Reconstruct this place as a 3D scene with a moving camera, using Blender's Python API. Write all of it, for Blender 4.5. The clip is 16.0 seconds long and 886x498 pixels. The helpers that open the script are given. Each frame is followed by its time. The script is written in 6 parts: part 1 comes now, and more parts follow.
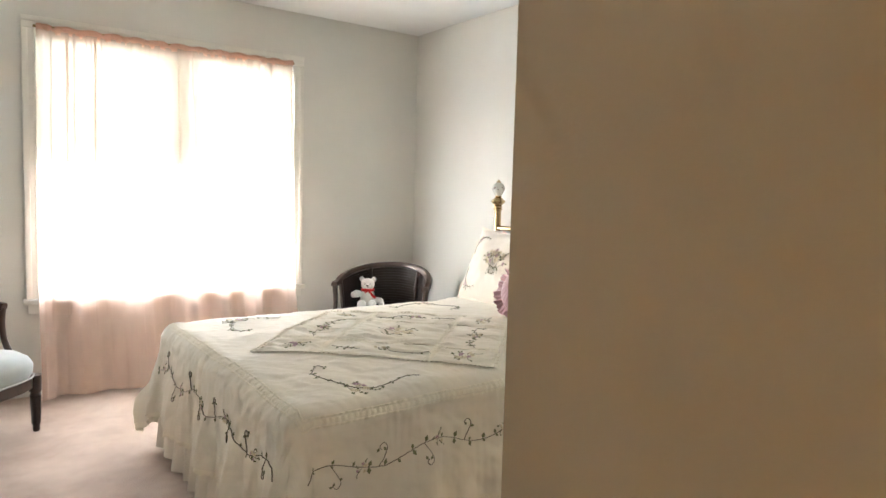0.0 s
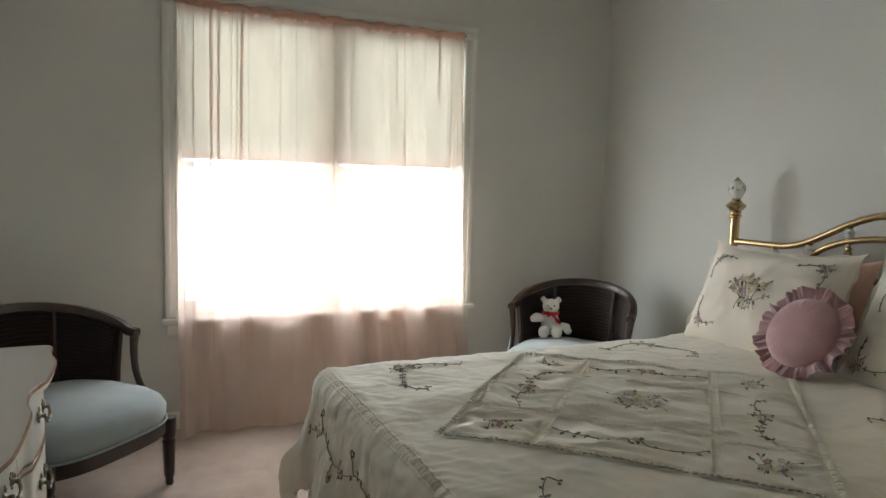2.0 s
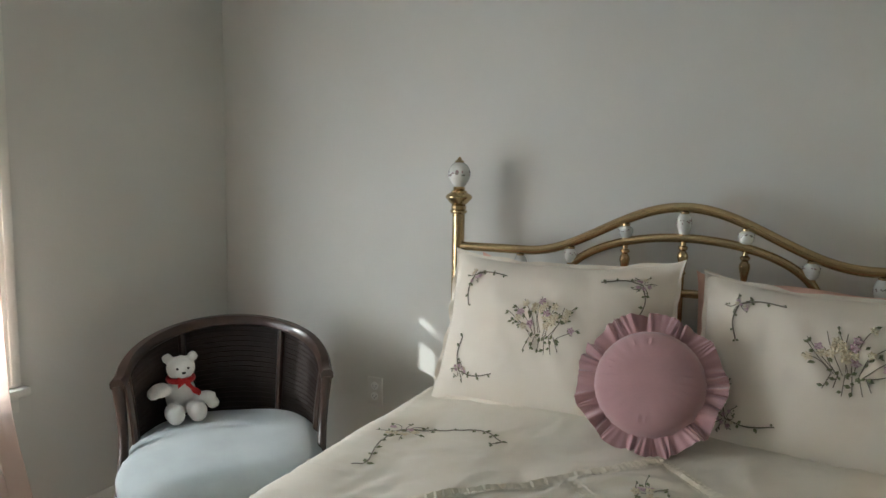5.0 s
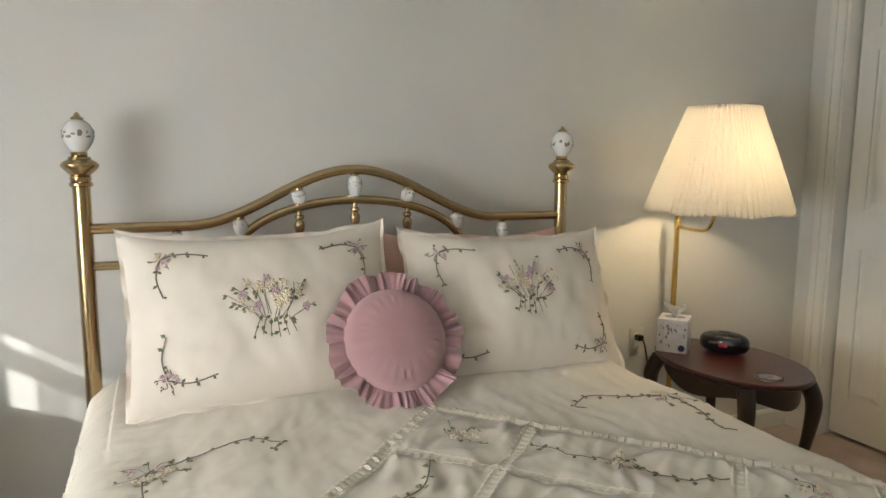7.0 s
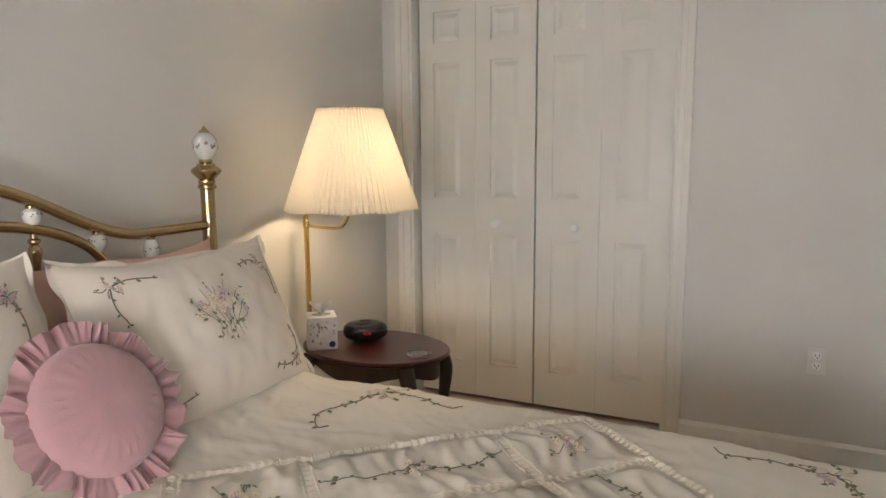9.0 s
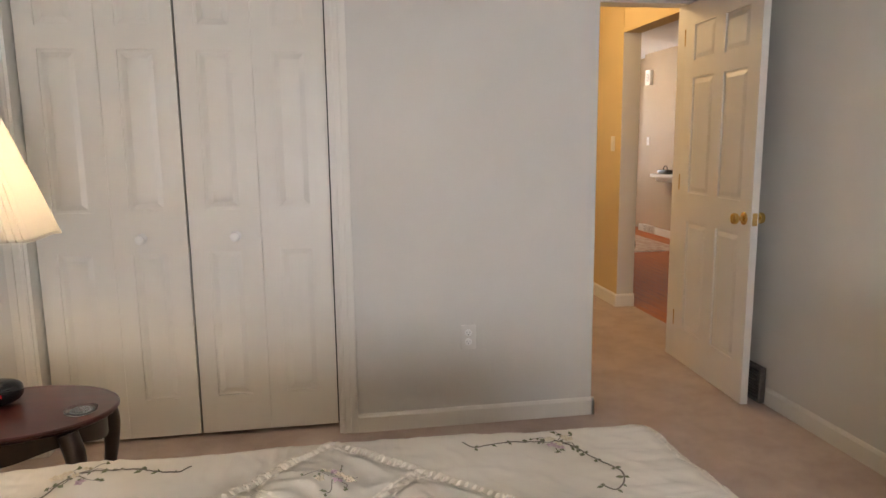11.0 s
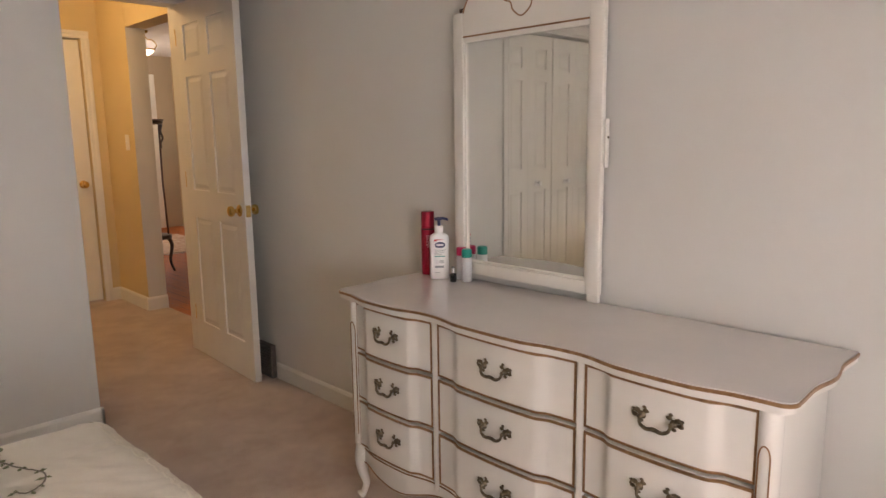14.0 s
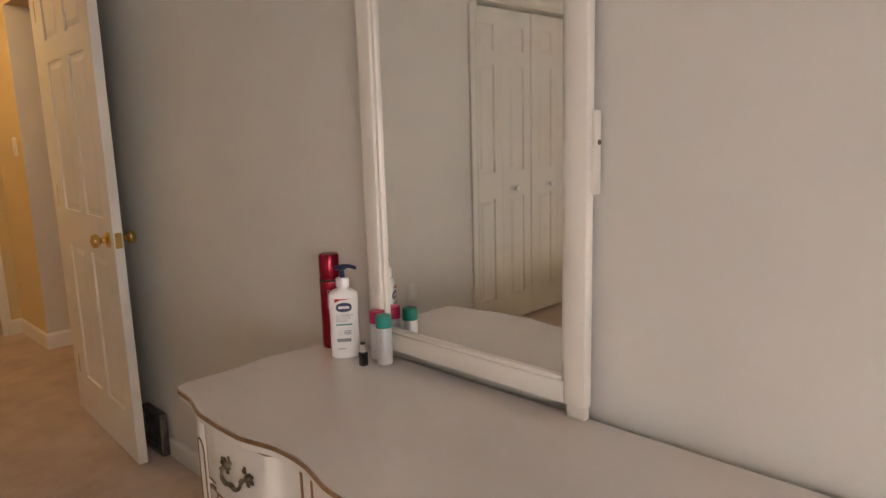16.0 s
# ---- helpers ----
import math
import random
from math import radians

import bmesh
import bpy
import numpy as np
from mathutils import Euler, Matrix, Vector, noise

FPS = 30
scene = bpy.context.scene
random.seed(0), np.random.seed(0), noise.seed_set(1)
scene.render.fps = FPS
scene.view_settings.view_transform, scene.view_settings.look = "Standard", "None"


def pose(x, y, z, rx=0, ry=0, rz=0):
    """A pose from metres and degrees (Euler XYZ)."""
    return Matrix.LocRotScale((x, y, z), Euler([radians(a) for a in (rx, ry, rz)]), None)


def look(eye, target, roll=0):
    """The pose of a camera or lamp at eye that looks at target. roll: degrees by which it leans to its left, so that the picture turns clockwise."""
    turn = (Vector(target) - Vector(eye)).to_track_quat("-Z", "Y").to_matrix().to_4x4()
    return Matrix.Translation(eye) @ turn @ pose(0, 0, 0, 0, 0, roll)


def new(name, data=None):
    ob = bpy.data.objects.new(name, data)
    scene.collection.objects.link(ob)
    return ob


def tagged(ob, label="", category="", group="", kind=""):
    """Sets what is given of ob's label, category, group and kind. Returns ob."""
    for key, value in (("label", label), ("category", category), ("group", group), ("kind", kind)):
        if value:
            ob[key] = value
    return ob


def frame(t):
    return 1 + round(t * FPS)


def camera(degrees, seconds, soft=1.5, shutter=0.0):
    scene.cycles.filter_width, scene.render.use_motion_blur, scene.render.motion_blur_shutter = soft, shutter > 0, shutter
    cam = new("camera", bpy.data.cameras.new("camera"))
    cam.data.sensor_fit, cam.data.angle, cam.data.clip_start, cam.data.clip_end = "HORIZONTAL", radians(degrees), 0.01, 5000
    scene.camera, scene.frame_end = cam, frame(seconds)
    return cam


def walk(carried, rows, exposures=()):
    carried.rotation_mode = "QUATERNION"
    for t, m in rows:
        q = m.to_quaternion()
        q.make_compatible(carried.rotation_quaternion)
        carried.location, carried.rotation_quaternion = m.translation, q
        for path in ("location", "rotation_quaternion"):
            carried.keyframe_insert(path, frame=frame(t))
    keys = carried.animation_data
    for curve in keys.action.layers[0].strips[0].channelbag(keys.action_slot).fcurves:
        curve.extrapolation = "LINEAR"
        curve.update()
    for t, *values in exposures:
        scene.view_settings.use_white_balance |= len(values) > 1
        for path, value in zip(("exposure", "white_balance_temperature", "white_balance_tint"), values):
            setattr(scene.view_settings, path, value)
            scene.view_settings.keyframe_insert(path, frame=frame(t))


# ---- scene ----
cam = camera(66.8, 16.0)
PATH = [
    (0, (0.021, 0.141, 1.221), (1.186, 1.759, 1.065), 1.6),
    (0.5, (0.106, 0.354, 1.246), (1.153, 2.05, 1.085), 1.5),
    (1, (0.122, 0.587, 1.251), (1.03, 2.361, 1.087), 1.5),
    (1.5, (0.145, 0.83, 1.26), (0.995, 2.633, 1.09), 1.6),
    (2, (0.206, 1.066, 1.259), (1.029, 2.879, 1.071), 1.5),
    (2.5, (0.297, 1.283, 1.265), (1.129, 3.091, 1.059), 1.3),
    (3, (0.347, 1.502, 1.274), (1.357, 3.215, 1.064), 1.2),
    (3.5, (0.385, 1.716, 1.293), (1.653, 3.248, 1.081), 0.7),
    (3.7, (0.429, 1.822, 1.298), (1.779, 3.282, 1.081), 0.5),
    (5.8, (0.732, 2.786, 1.229), (2.696, 3.098, 1.018), 1.1),
    (6, (0.73, 2.869, 1.22), (2.713, 3.01, 1.005), 1.0),
    (6.5, (0.712, 3.08, 1.237), (2.666, 2.731, 0.993), 0.7),
    (7, (0.791, 3.234, 1.224), (2.614, 2.456, 0.957), 0.4),
    (7.5, (0.885, 3.353, 1.224), (2.504, 2.211, 0.949), 0.0),
    (8, (0.976, 3.497, 1.233), (2.336, 2.057, 0.959), -0.3),
    (8.2, (1.02, 3.534, 1.239), (2.285, 2.009, 0.964), -0.4),
    (10.3, (1.528, 3.536, 1.276), (1.559, 1.56, 0.969), -0.6),
    (10.5, (1.546, 3.509, 1.281), (1.457, 1.535, 0.972), -0.8),
    (11, (1.564, 3.46, 1.295), (1.247, 1.511, 0.98), -0.7),
    (11.5, (1.569, 3.486, 1.293), (1.035, 1.584, 0.977), -0.7),
    (11.9, (1.566, 3.527, 1.291), (0.845, 1.689, 0.975), -0.7),
    (12, (1.562, 3.535, 1.291), (0.8, 1.714, 0.974), -0.8),
    (12.5, (1.545, 3.582, 1.292), (0.625, 1.835, 0.97), -0.8),
    (13, (1.491, 3.632, 1.286), (0.427, 1.97, 0.962), -0.9),
    (13.5, (1.418, 3.688, 1.279), (0.183, 2.149, 0.95), -0.9),
    (14, (1.304, 3.719, 1.281), (-0.081, 2.316, 0.949), -0.8),
    (14.5, (1.082, 3.726, 1.288), (-0.376, 2.402, 0.941), -1.1),
    (15, (0.916, 3.668, 1.297), (-0.549, 2.352, 0.947), -1.2),
    (15.5, (0.733, 3.47, 1.321), (-0.714, 2.134, 0.975), -1.1),
    (16, (0.544, 3.248, 1.3), (-0.857, 1.864, 0.948), -1.6),
]
EXPOSURES = [(0, 1.15, 6050, 6), (0.5, 0.6, 6000, 4), (1.0, 0.22, 6000, 2), (1.5, 0.0, 5950, 1), (2.5, -0.6, 5750, 0), (3.7, -0.85, 5650, 0), (5.8, 0.22, 5850, 3), (6.5, 0.25, 5950, 4), (7.5, 0.38, 6050, 4), (8.2, 0.42, 6100, 7), (10.3, 0.42, 6250, 15), (11.0, 0.56, 6250, 15), (12.0, 0.78, 6250, 15), (13.0, 0.76, 6400, 15), (13.6, 0.52, 6500, 17), (14.0, 0.28, 6650, 19), (14.5, 0.10, 6750, 18), (16.0, 0.16, 7000, 20)]
walk(cam, [(t, look(eye, target, roll)) for t, eye, target, roll in PATH], EXPOSURES)

# world and large lights
XW, XE, YN, YS, ZC = -0.505, 2.95, 4.62, 0.553, 2.46
world = bpy.data.worlds.new("world")
scene.world = world
world.use_nodes = True
wn = world.node_tree.nodes
sky = wn.new("ShaderNodeTexSky")
sky.sky_type, sky.sun_disc = "NISHITA", False
sky.sun_elevation, sky.sun_rotation = radians(23.6), radians(-46.4)
world.node_tree.links.new(sky.outputs[0], wn["Background"].inputs[0])
wn["Background"].inputs[1].default_value = 0.12

sun = new("sun", bpy.data.lights.new("sun", "SUN"))
sun.data.energy, sun.data.angle, sun.data.color = 4.5, radians(0.6), (1.0, 0.95, 0.87)
sun.matrix_world = look((-8, 12, 6.2), (-8 + 0.72, 12 - 0.685, 6.2 - 0.434))


def area_lamp(name, matrix, w, h, watts, color):
    lamp = new(name, bpy.data.lights.new(name, "AREA"))
    lamp.data.shape, lamp.data.size, lamp.data.size_y = "RECTANGLE", w, h
    lamp.data.energy, lamp.data.color = watts, color
    lamp.matrix_world = matrix
    return lamp


def point_lamp(name, where, radius, watts, color):
    lamp = new(name, bpy.data.lights.new(name, "POINT"))
    lamp.data.energy, lamp.data.color, lamp.data.shadow_soft_size = watts, color, radius
    lamp.location = where
    return lamp


area_lamp("window_daylight", look((1.16, 4.80, 1.33), (1.16, 4.0, 1.29)), 1.56, 1.58, 110, (0.93, 0.97, 1.0))
point_lamp("lamp_bulb", (2.610, 1.392, 1.20), 0.035, 7.6, (1.0, 0.735, 0.435))
point_lamp("hall_bulb", (0.35, -1.0, 2.28), 0.09, 21, (1.0, 0.68, 0.32))
point_lamp("far_room_bulb", (-1.55, -5.2, 2.13), 0.07, 28, (1.0, 0.80, 0.58))
area_lamp("far_window_daylight", look((-3.0, -6.9, 1.5), (-2.6, -4.5, 1.0)), 0.8, 1.3, 110, (0.92, 0.96, 1.0))


# materials
def nodes_of(name):
    m = bpy.data.materials.new(name)
    m.use_nodes = True
    t = m.node_tree
    return m, t.nodes, t.links, t.nodes["Principled BSDF"]


def coords(n, l, scale):
    tc, mp = n.new("ShaderNodeTexCoord"), n.new("ShaderNodeMapping")
    mp.inputs["Scale"].default_value = scale if isinstance(scale, tuple) else (scale,) * 3
    l.new(tc.outputs["Object"], mp.inputs["Vector"])
    return mp.outputs[0]


def noise_tex(n, l, scale, detail=4.0, rough=0.55):
    t = n.new("ShaderNodeTexNoise")
    t.inputs["Scale"].default_value = 1.0
    t.inputs["Detail"].default_value, t.inputs["Roughness"].default_value = detail, rough
    l.new(coords(n, l, scale), t.inputs["Vector"])
    return t.outputs["Fac"]


def mix_color(n, l, fac, a, b, lo=0.35, hi=0.65):
    r = n.new("ShaderNodeValToRGB")
    r.color_ramp.elements[0].position, r.color_ramp.elements[1].position = lo, hi
    r.color_ramp.elements[0].color, r.color_ramp.elements[1].color = (*a, 1), (*b, 1)
    l.new(fac, r.inputs[0])
    return r.outputs[0]


def plain(name, a, b=None, rough=0.5, metal=0.0, scale=6.0, bump=0.0, bump_scale=60.0, coat=0.0, rough2=None, sheen=0.0):
    """A surface of two near colours in large stains, with a fine relief."""
    m, n, l, p = nodes_of(name)
    b = b or tuple(min(1.0, c * 0.93) for c in a)
    l.new(mix_color(n, l, noise_tex(n, l, scale), b, a), p.inputs["Base Color"])
    p.inputs["Roughness"].default_value, p.inputs["Metallic"].default_value = rough, metal
    p.inputs["Coat Weight"].default_value = coat
    p.inputs["Sheen Weight"].default_value = sheen
    if rough2 is not None:
        mr = n.new("ShaderNodeMapRange")
        mr.inputs["To Min"].default_value, mr.inputs["To Max"].default_value = rough, rough2
        l.new(noise_tex(n, l, scale * 4), mr.inputs["Value"])
        l.new(mr.outputs[0], p.inputs["Roughness"])
    if bump:
        bp = n.new("ShaderNodeBump")
        bp.inputs["Strength"].default_value, bp.inputs["Distance"].default_value = bump, 0.002
        l.new(noise_tex(n, l, bump_scale, 3.0), bp.inputs["Height"])
        l.new(bp.outputs[0], p.inputs["Normal"])
    return m


def carpet_material():
    m, n, l, p = nodes_of("carpet_pile")
    big = mix_color(n, l, noise_tex(n, l, 3.4, 6.0, 0.7), (0.44, 0.315, 0.24), (0.61, 0.47, 0.38), 0.36, 0.62)
    fine = mix_color(n, l, noise_tex(n, l, 240.0, 2.0), (0.72, 0.72, 0.72), (1, 1, 1), 0.3, 0.7)
    mx = n.new("ShaderNodeMixRGB")
    mx.blend_type, mx.inputs[0].default_value = "MULTIPLY", 1.0
    l.new(big, mx.inputs[1]), l.new(fine, mx.inputs[2])
    l.new(mx.outputs[0], p.inputs["Base Color"])
    p.inputs["Roughness"].default_value, p.inputs["Sheen Weight"].default_value = 0.95, 0.35
    bp = n.new("ShaderNodeBump")
    bp.inputs["Strength"].default_value, bp.inputs["Distance"].default_value = 0.8, 0.006
    l.new(noise_tex(n, l, 170.0, 3.0), bp.inputs["Height"])
    l.new(bp.outputs[0], p.inputs["Normal"])
    return m


def wood_material(name, a, b, rough=0.35, scale=(3, 40, 40), coat=0.3):
    m, n, l, p = nodes_of(name)
    l.new(mix_color(n, l, noise_tex(n, l, scale, 6.0, 0.6), a, b, 0.3, 0.7), p.inputs["Base Color"])
    p.inputs["Roughness"].default_value, p.inputs["Coat Weight"].default_value = rough, coat
    p.inputs["Coat Roughness"].default_value = 0.15
    return m


def sheer_material(name, tint, clear):
    m, n, l, p = nodes_of(name)
    n.remove(p)
    tr, tl, df, a, b = n.new("ShaderNodeBsdfTransparent"), n.new("ShaderNodeBsdfTranslucent"), n.new("ShaderNodeBsdfDiffuse"), n.new("ShaderNodeMixShader"), n.new("ShaderNodeMixShader")
    weave = mix_color(n, l, noise_tex(n, l, (7, 7, 1.5), 3.0), tuple(c * 0.9 for c in tint), tint)
    for s in (tl, df):
        l.new(weave, s.inputs["Color"])
    a.inputs[0].default_value, b.inputs[0].default_value = 0.5, 1 - clear
    l.new(tl.outputs[0], a.inputs[1]), l.new(df.outputs[0], a.inputs[2])
    l.new(tr.outputs[0], b.inputs[1]), l.new(a.outputs[0], b.inputs[2])
    l.new(b.outputs[0], n["Material Output"].inputs["Surface"])
    return m


def fabric(name, a, b, weave=320.0, trans=0.0, bump=0.25, rough=0.9, sheen=0.2):
    m = plain(name, a, b, rough=rough, scale=5.0, bump=bump, bump_scale=weave, sheen=sheen)
    if trans:
        m.node_tree.nodes["Principled BSDF"].inputs["Subsurface Weight"].default_value = 0.0
    return m


def shade_material(name, tint):
    m, n, l, p = nodes_of(name)
    n.remove(p)
    tl, df, a = n.new("ShaderNodeBsdfTranslucent"), n.new("ShaderNodeBsdfDiffuse"), n.new("ShaderNodeMixShader")
    for s in (tl, df):
        s.inputs["Color"].default_value = (*tint, 1)
    a.inputs[0].default_value = 0.5
    l.new(tl.outputs[0], a.inputs[1]), l.new(df.outputs[0], a.inputs[2])
    l.new(a.outputs[0], n["Material Output"].inputs["Surface"])
    return m


def glow(name, color, strength):
    m, n, l, p = nodes_of(name)
    p.inputs["Base Color"].default_value = (*color, 1)
    p.inputs["Emission Color"].default_value, p.inputs["Emission Strength"].default_value = (*color, 1), strength
    return m


def glass_material(name):
    m, n, l, p = nodes_of(name)
    p.inputs["Base Color"].default_value = (1, 1, 1, 1)
    p.inputs["Roughness"].default_value, p.inputs["Transmission Weight"].default_value, p.inputs["IOR"].default_value = 0.0, 1.0, 1.45
    return m


WALL = plain("wall_paint_offwhite", (0.655, 0.64, 0.595), (0.62, 0.605, 0.56), rough=0.75, scale=1.5, bump=0.25, bump_scale=90)
HALLWALL = plain("wall_paint_tan", (0.62, 0.48, 0.25), (0.58, 0.45, 0.23), rough=0.7, scale=1.5, bump=0.25, bump_scale=90)
FARWALL = plain("wall_paint_beige", (0.47, 0.395, 0.295), (0.44, 0.37, 0.275), rough=0.7, scale=1.5, bump=0.2, bump_scale=90)
CEIL = plain("ceiling_paint", (0.80, 0.80, 0.78), rough=0.85, scale=2, bump=0.4, bump_scale=120)
TRIM = plain("trim_enamel", (0.74, 0.72, 0.66), (0.70, 0.68, 0.62), rough=0.38, scale=3, bump=0.1, bump_scale=30)
TRIMWHITE = plain("trim_white", (0.82, 0.82, 0.80), rough=0.35, scale=3)
CARPET = carpet_material()
GROUND = plain("pale_ground", (0.45, 0.44, 0.38), (0.30, 0.32, 0.20), rough=0.9, scale=0.3)
OAK = wood_material("oak_floor", (0.36, 0.10, 0.02), (0.48, 0.155, 0.035), 0.6, (30, 2, 30), 0.08)
OAK.node_tree.nodes["Principled BSDF"].inputs["Specular IOR Level"].default_value = 0.2
BRASS = plain("polished_brass", (0.52, 0.395, 0.215), (0.49, 0.37, 0.20), rough=0.23, metal=1.0, scale=2)
BRASSNEW = plain("bright_brass", (0.80, 0.56, 0.20), rough=0.15, metal=1.0)
ANTIQUE = plain("antique_brass", (0.29, 0.235, 0.155), (0.16, 0.13, 0.09), rough=0.42, metal=1.0, scale=90)
CHINA = plain("glazed_china", (0.74, 0.74, 0.70), rough=0.12, coat=0.6)
CHINAPRINT = plain("china_print", (0.17, 0.22, 0.17), (0.33, 0.18, 0.20), rough=0.2, scale=60)
QUILT = fabric("quilt_cotton", (0.76, 0.70, 0.59), (0.71, 0.65, 0.54))
SHAM = fabric("sham_cotton", (0.77, 0.70, 0.60), (0.73, 0.66, 0.56))
LACE = fabric("cotton_lace", (0.80, 0.74, 0.61), (0.73, 0.66, 0.53), weave=500, bump=0.6)
PEACH = fabric("peach_cotton", (0.72, 0.45, 0.36), (0.68, 0.42, 0.33))
PINK = fabric("pink_velour", (0.47, 0.28, 0.29), (0.41, 0.235, 0.245), weave=200, sheen=0.5)
BLUESEAT = fabric("pale_blue_velvet", (0.30, 0.335, 0.34), (0.24, 0.27, 0.275), weave=300, sheen=0.5)
PLUSH = fabric("white_plush", (0.80, 0.79, 0.76), (0.72, 0.71, 0.68), weave=160, bump=1.0, sheen=0.6)
RED = fabric("red_ribbon", (0.55, 0.02, 0.02), (0.42, 0.01, 0.01))
BLACK = plain("black_plastic", (0.012, 0.012, 0.014), rough=0.15, coat=0.5)
DARKWOOD = wood_material("dark_mahogany", (0.018, 0.009, 0.006), (0.042, 0.020, 0.012), 0.32, (20, 20, 4), 0.2)
TABLEWOOD = wood_material("cherry_table", (0.035, 0.008, 0.007), (0.07, 0.015, 0.011), 0.28, (4, 30, 30), 0.3)
CANE = plain("woven_cane", (0.035, 0.022, 0.017), (0.018, 0.012, 0.010), rough=0.7, scale=200, bump=0.8, bump_scale=260)
IVORY = plain("ivory_lacquer", (0.76, 0.73, 0.66), (0.72, 0.69, 0.62), rough=0.33, scale=4, coat=0.2)
IVORYTOP = plain("ivory_laminate", (0.70, 0.66, 0.63), rough=0.10, scale=3, coat=0.6)
GILT = plain("gilt_line", (0.36, 0.20, 0.085), (0.24, 0.12, 0.05), rough=0.4, metal=0.35, scale=50)
LEAF = plain("thread_green", (0.14, 0.16, 0.075), (0.24, 0.24, 0.13), rough=0.6, scale=120)
STEM = plain("thread_dark", (0.17, 0.15, 0.11), (0.24, 0.20, 0.15), rough=0.6, scale=120)
PETAL = plain("thread_cream", (0.76, 0.69, 0.52), (0.64, 0.53, 0.36), rough=0.6, scale=120)
PETALPINK = plain("thread_mauve", (0.46, 0.27, 0.33), (0.64, 0.50, 0.50), rough=0.6, scale=120)
CURTAIN = sheer_material("sheer_peach", (0.80, 0.60, 0.51), 0.40)
HEADING = sheer_material("sheer_heading", (0.74, 0.46, 0.36), 0.04)
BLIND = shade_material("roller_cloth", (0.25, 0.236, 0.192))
SHADECLOTH = shade_material("pleated_silk", (0.46, 0.44, 0.385))
PANE = glass_material("window_glass")
MIRROR = plain("silvered_glass", (0.88, 0.89, 0.87), (0.88, 0.89, 0.87), rough=0.02, metal=1.0)
CLEARGLASS = glass_material("clear_glass")


# mesh helpers
def part(name, bm, material, parent=None, label="", smooth=True, kind=""):
    me = bpy.data.meshes.new(name)
    bmesh.ops.recalc_face_normals(bm, faces=bm.faces)
    bm.to_mesh(me)
    bm.free()
    if smooth:
        me.shade_smooth()
        me.set_sharp_from_angle(angle=radians(38))
    me.materials.append(material)
    ob = new(name, me)
    ob.parent = parent
    return tagged(ob, label=label, kind=kind)


def thing(name, where, label, category, group="", turn=0.0):
    e = new(name)
    e.empty_display_size = 0.1
    e.location, e.rotation_euler[2] = where, radians(turn)
    return tagged(e, label=label, category=category, group=group)


def box(bm, x0, x1, y0, y1, z0, z1, bevel=0.0, seg=2):
    r = bmesh.ops.create_cube(bm, size=1.0, matrix=Matrix.Translation(((x0 + x1) / 2, (y0 + y1) / 2, (z0 + z1) / 2)) @ Matrix.Diagonal((x1 - x0, y1 - y0, z1 - z0, 1)))
    if bevel:
        es = list({e for v in r["verts"] for e in v.link_edges})
        bmesh.ops.bevel(bm, geom=es, offset=bevel, segments=seg, affect="EDGES", profile=0.5)
    return bm


def boxes(*specs, bevel=0.0):
    bm = bmesh.new()
    for s in specs:
        box(bm, *s, bevel=bevel)
    return bm


def grid(bm, nu, nv, f, close_u=False, close_v=False):
    """A sheet of quads through f(u, v), u and v from 0 to 1."""
    mu, mv = (nu if close_u else nu + 1), (nv if close_v else nv + 1)
    vs = [[bm.verts.new(f(i / nu, j / nv)) for j in range(mv)] for i in range(mu)]
    for i in range(nu):
        for j in range(nv):
            bm.faces.new((vs[i][j], vs[(i + 1) % mu][j], vs[(i + 1) % mu][(j + 1) % mv], vs[i][(j + 1) % mv]))
    return vs


def lathe(bm, profile, n=20, m=Matrix(), sx=1.0, sy=1.0):
    """A turned solid from (radius, height) pairs, closed at both ends."""
    rings = []
    for r, z in profile:
        rings.append([bm.verts.new(m @ Vector((sx * r * math.cos(2 * math.pi * k / n), sy * r * math.sin(2 * math.pi * k / n), z))) for k in range(n)])
    for a, b in zip(rings, rings[1:]):
        for k in range(n):
            bm.faces.new((a[k], a[(k + 1) % n], b[(k + 1) % n], b[k]))
    bm.faces.new(rings[0][::-1])
    bm.faces.new(rings[-1])
    return bm


def tube(bm, pts, r, n=8, flat=1.0):
    """A round rod along points; r is a radius or a function of 0 to 1."""
    pts = [Vector(p) for p in pts]
    rings, side = [], None
    for i, p in enumerate(pts):
        d = (pts[min(i + 1, len(pts) - 1)] - pts[max(i - 1, 0)]).normalized()
        if side is None:
            side = d.cross(Vector((0, 0, 1)) if abs(d.z) < 0.9 else Vector((1, 0, 0))).normalized()
        side = (side - d * side.dot(d)).normalized()
        up = d.cross(side)
        rr = r(i / (len(pts) - 1)) if callable(r) else r
        rings.append([bm.verts.new(p + rr * (math.cos(2 * math.pi * k / n) * side + flat * math.sin(2 * math.pi * k / n) * up)) for k in range(n)])
    for a, b in zip(rings, rings[1:]):
        for k in range(n):
            bm.faces.new((a[k], a[(k + 1) % n], b[(k + 1) % n], b[k]))
    bm.faces.new(rings[0][::-1])
    bm.faces.new(rings[-1])
    return bm


def smoothstep(a, b, x):
    t = min(1.0, max(0.0, (x - a) / (b - a)))
    return t * t * (3 - 2 * t)


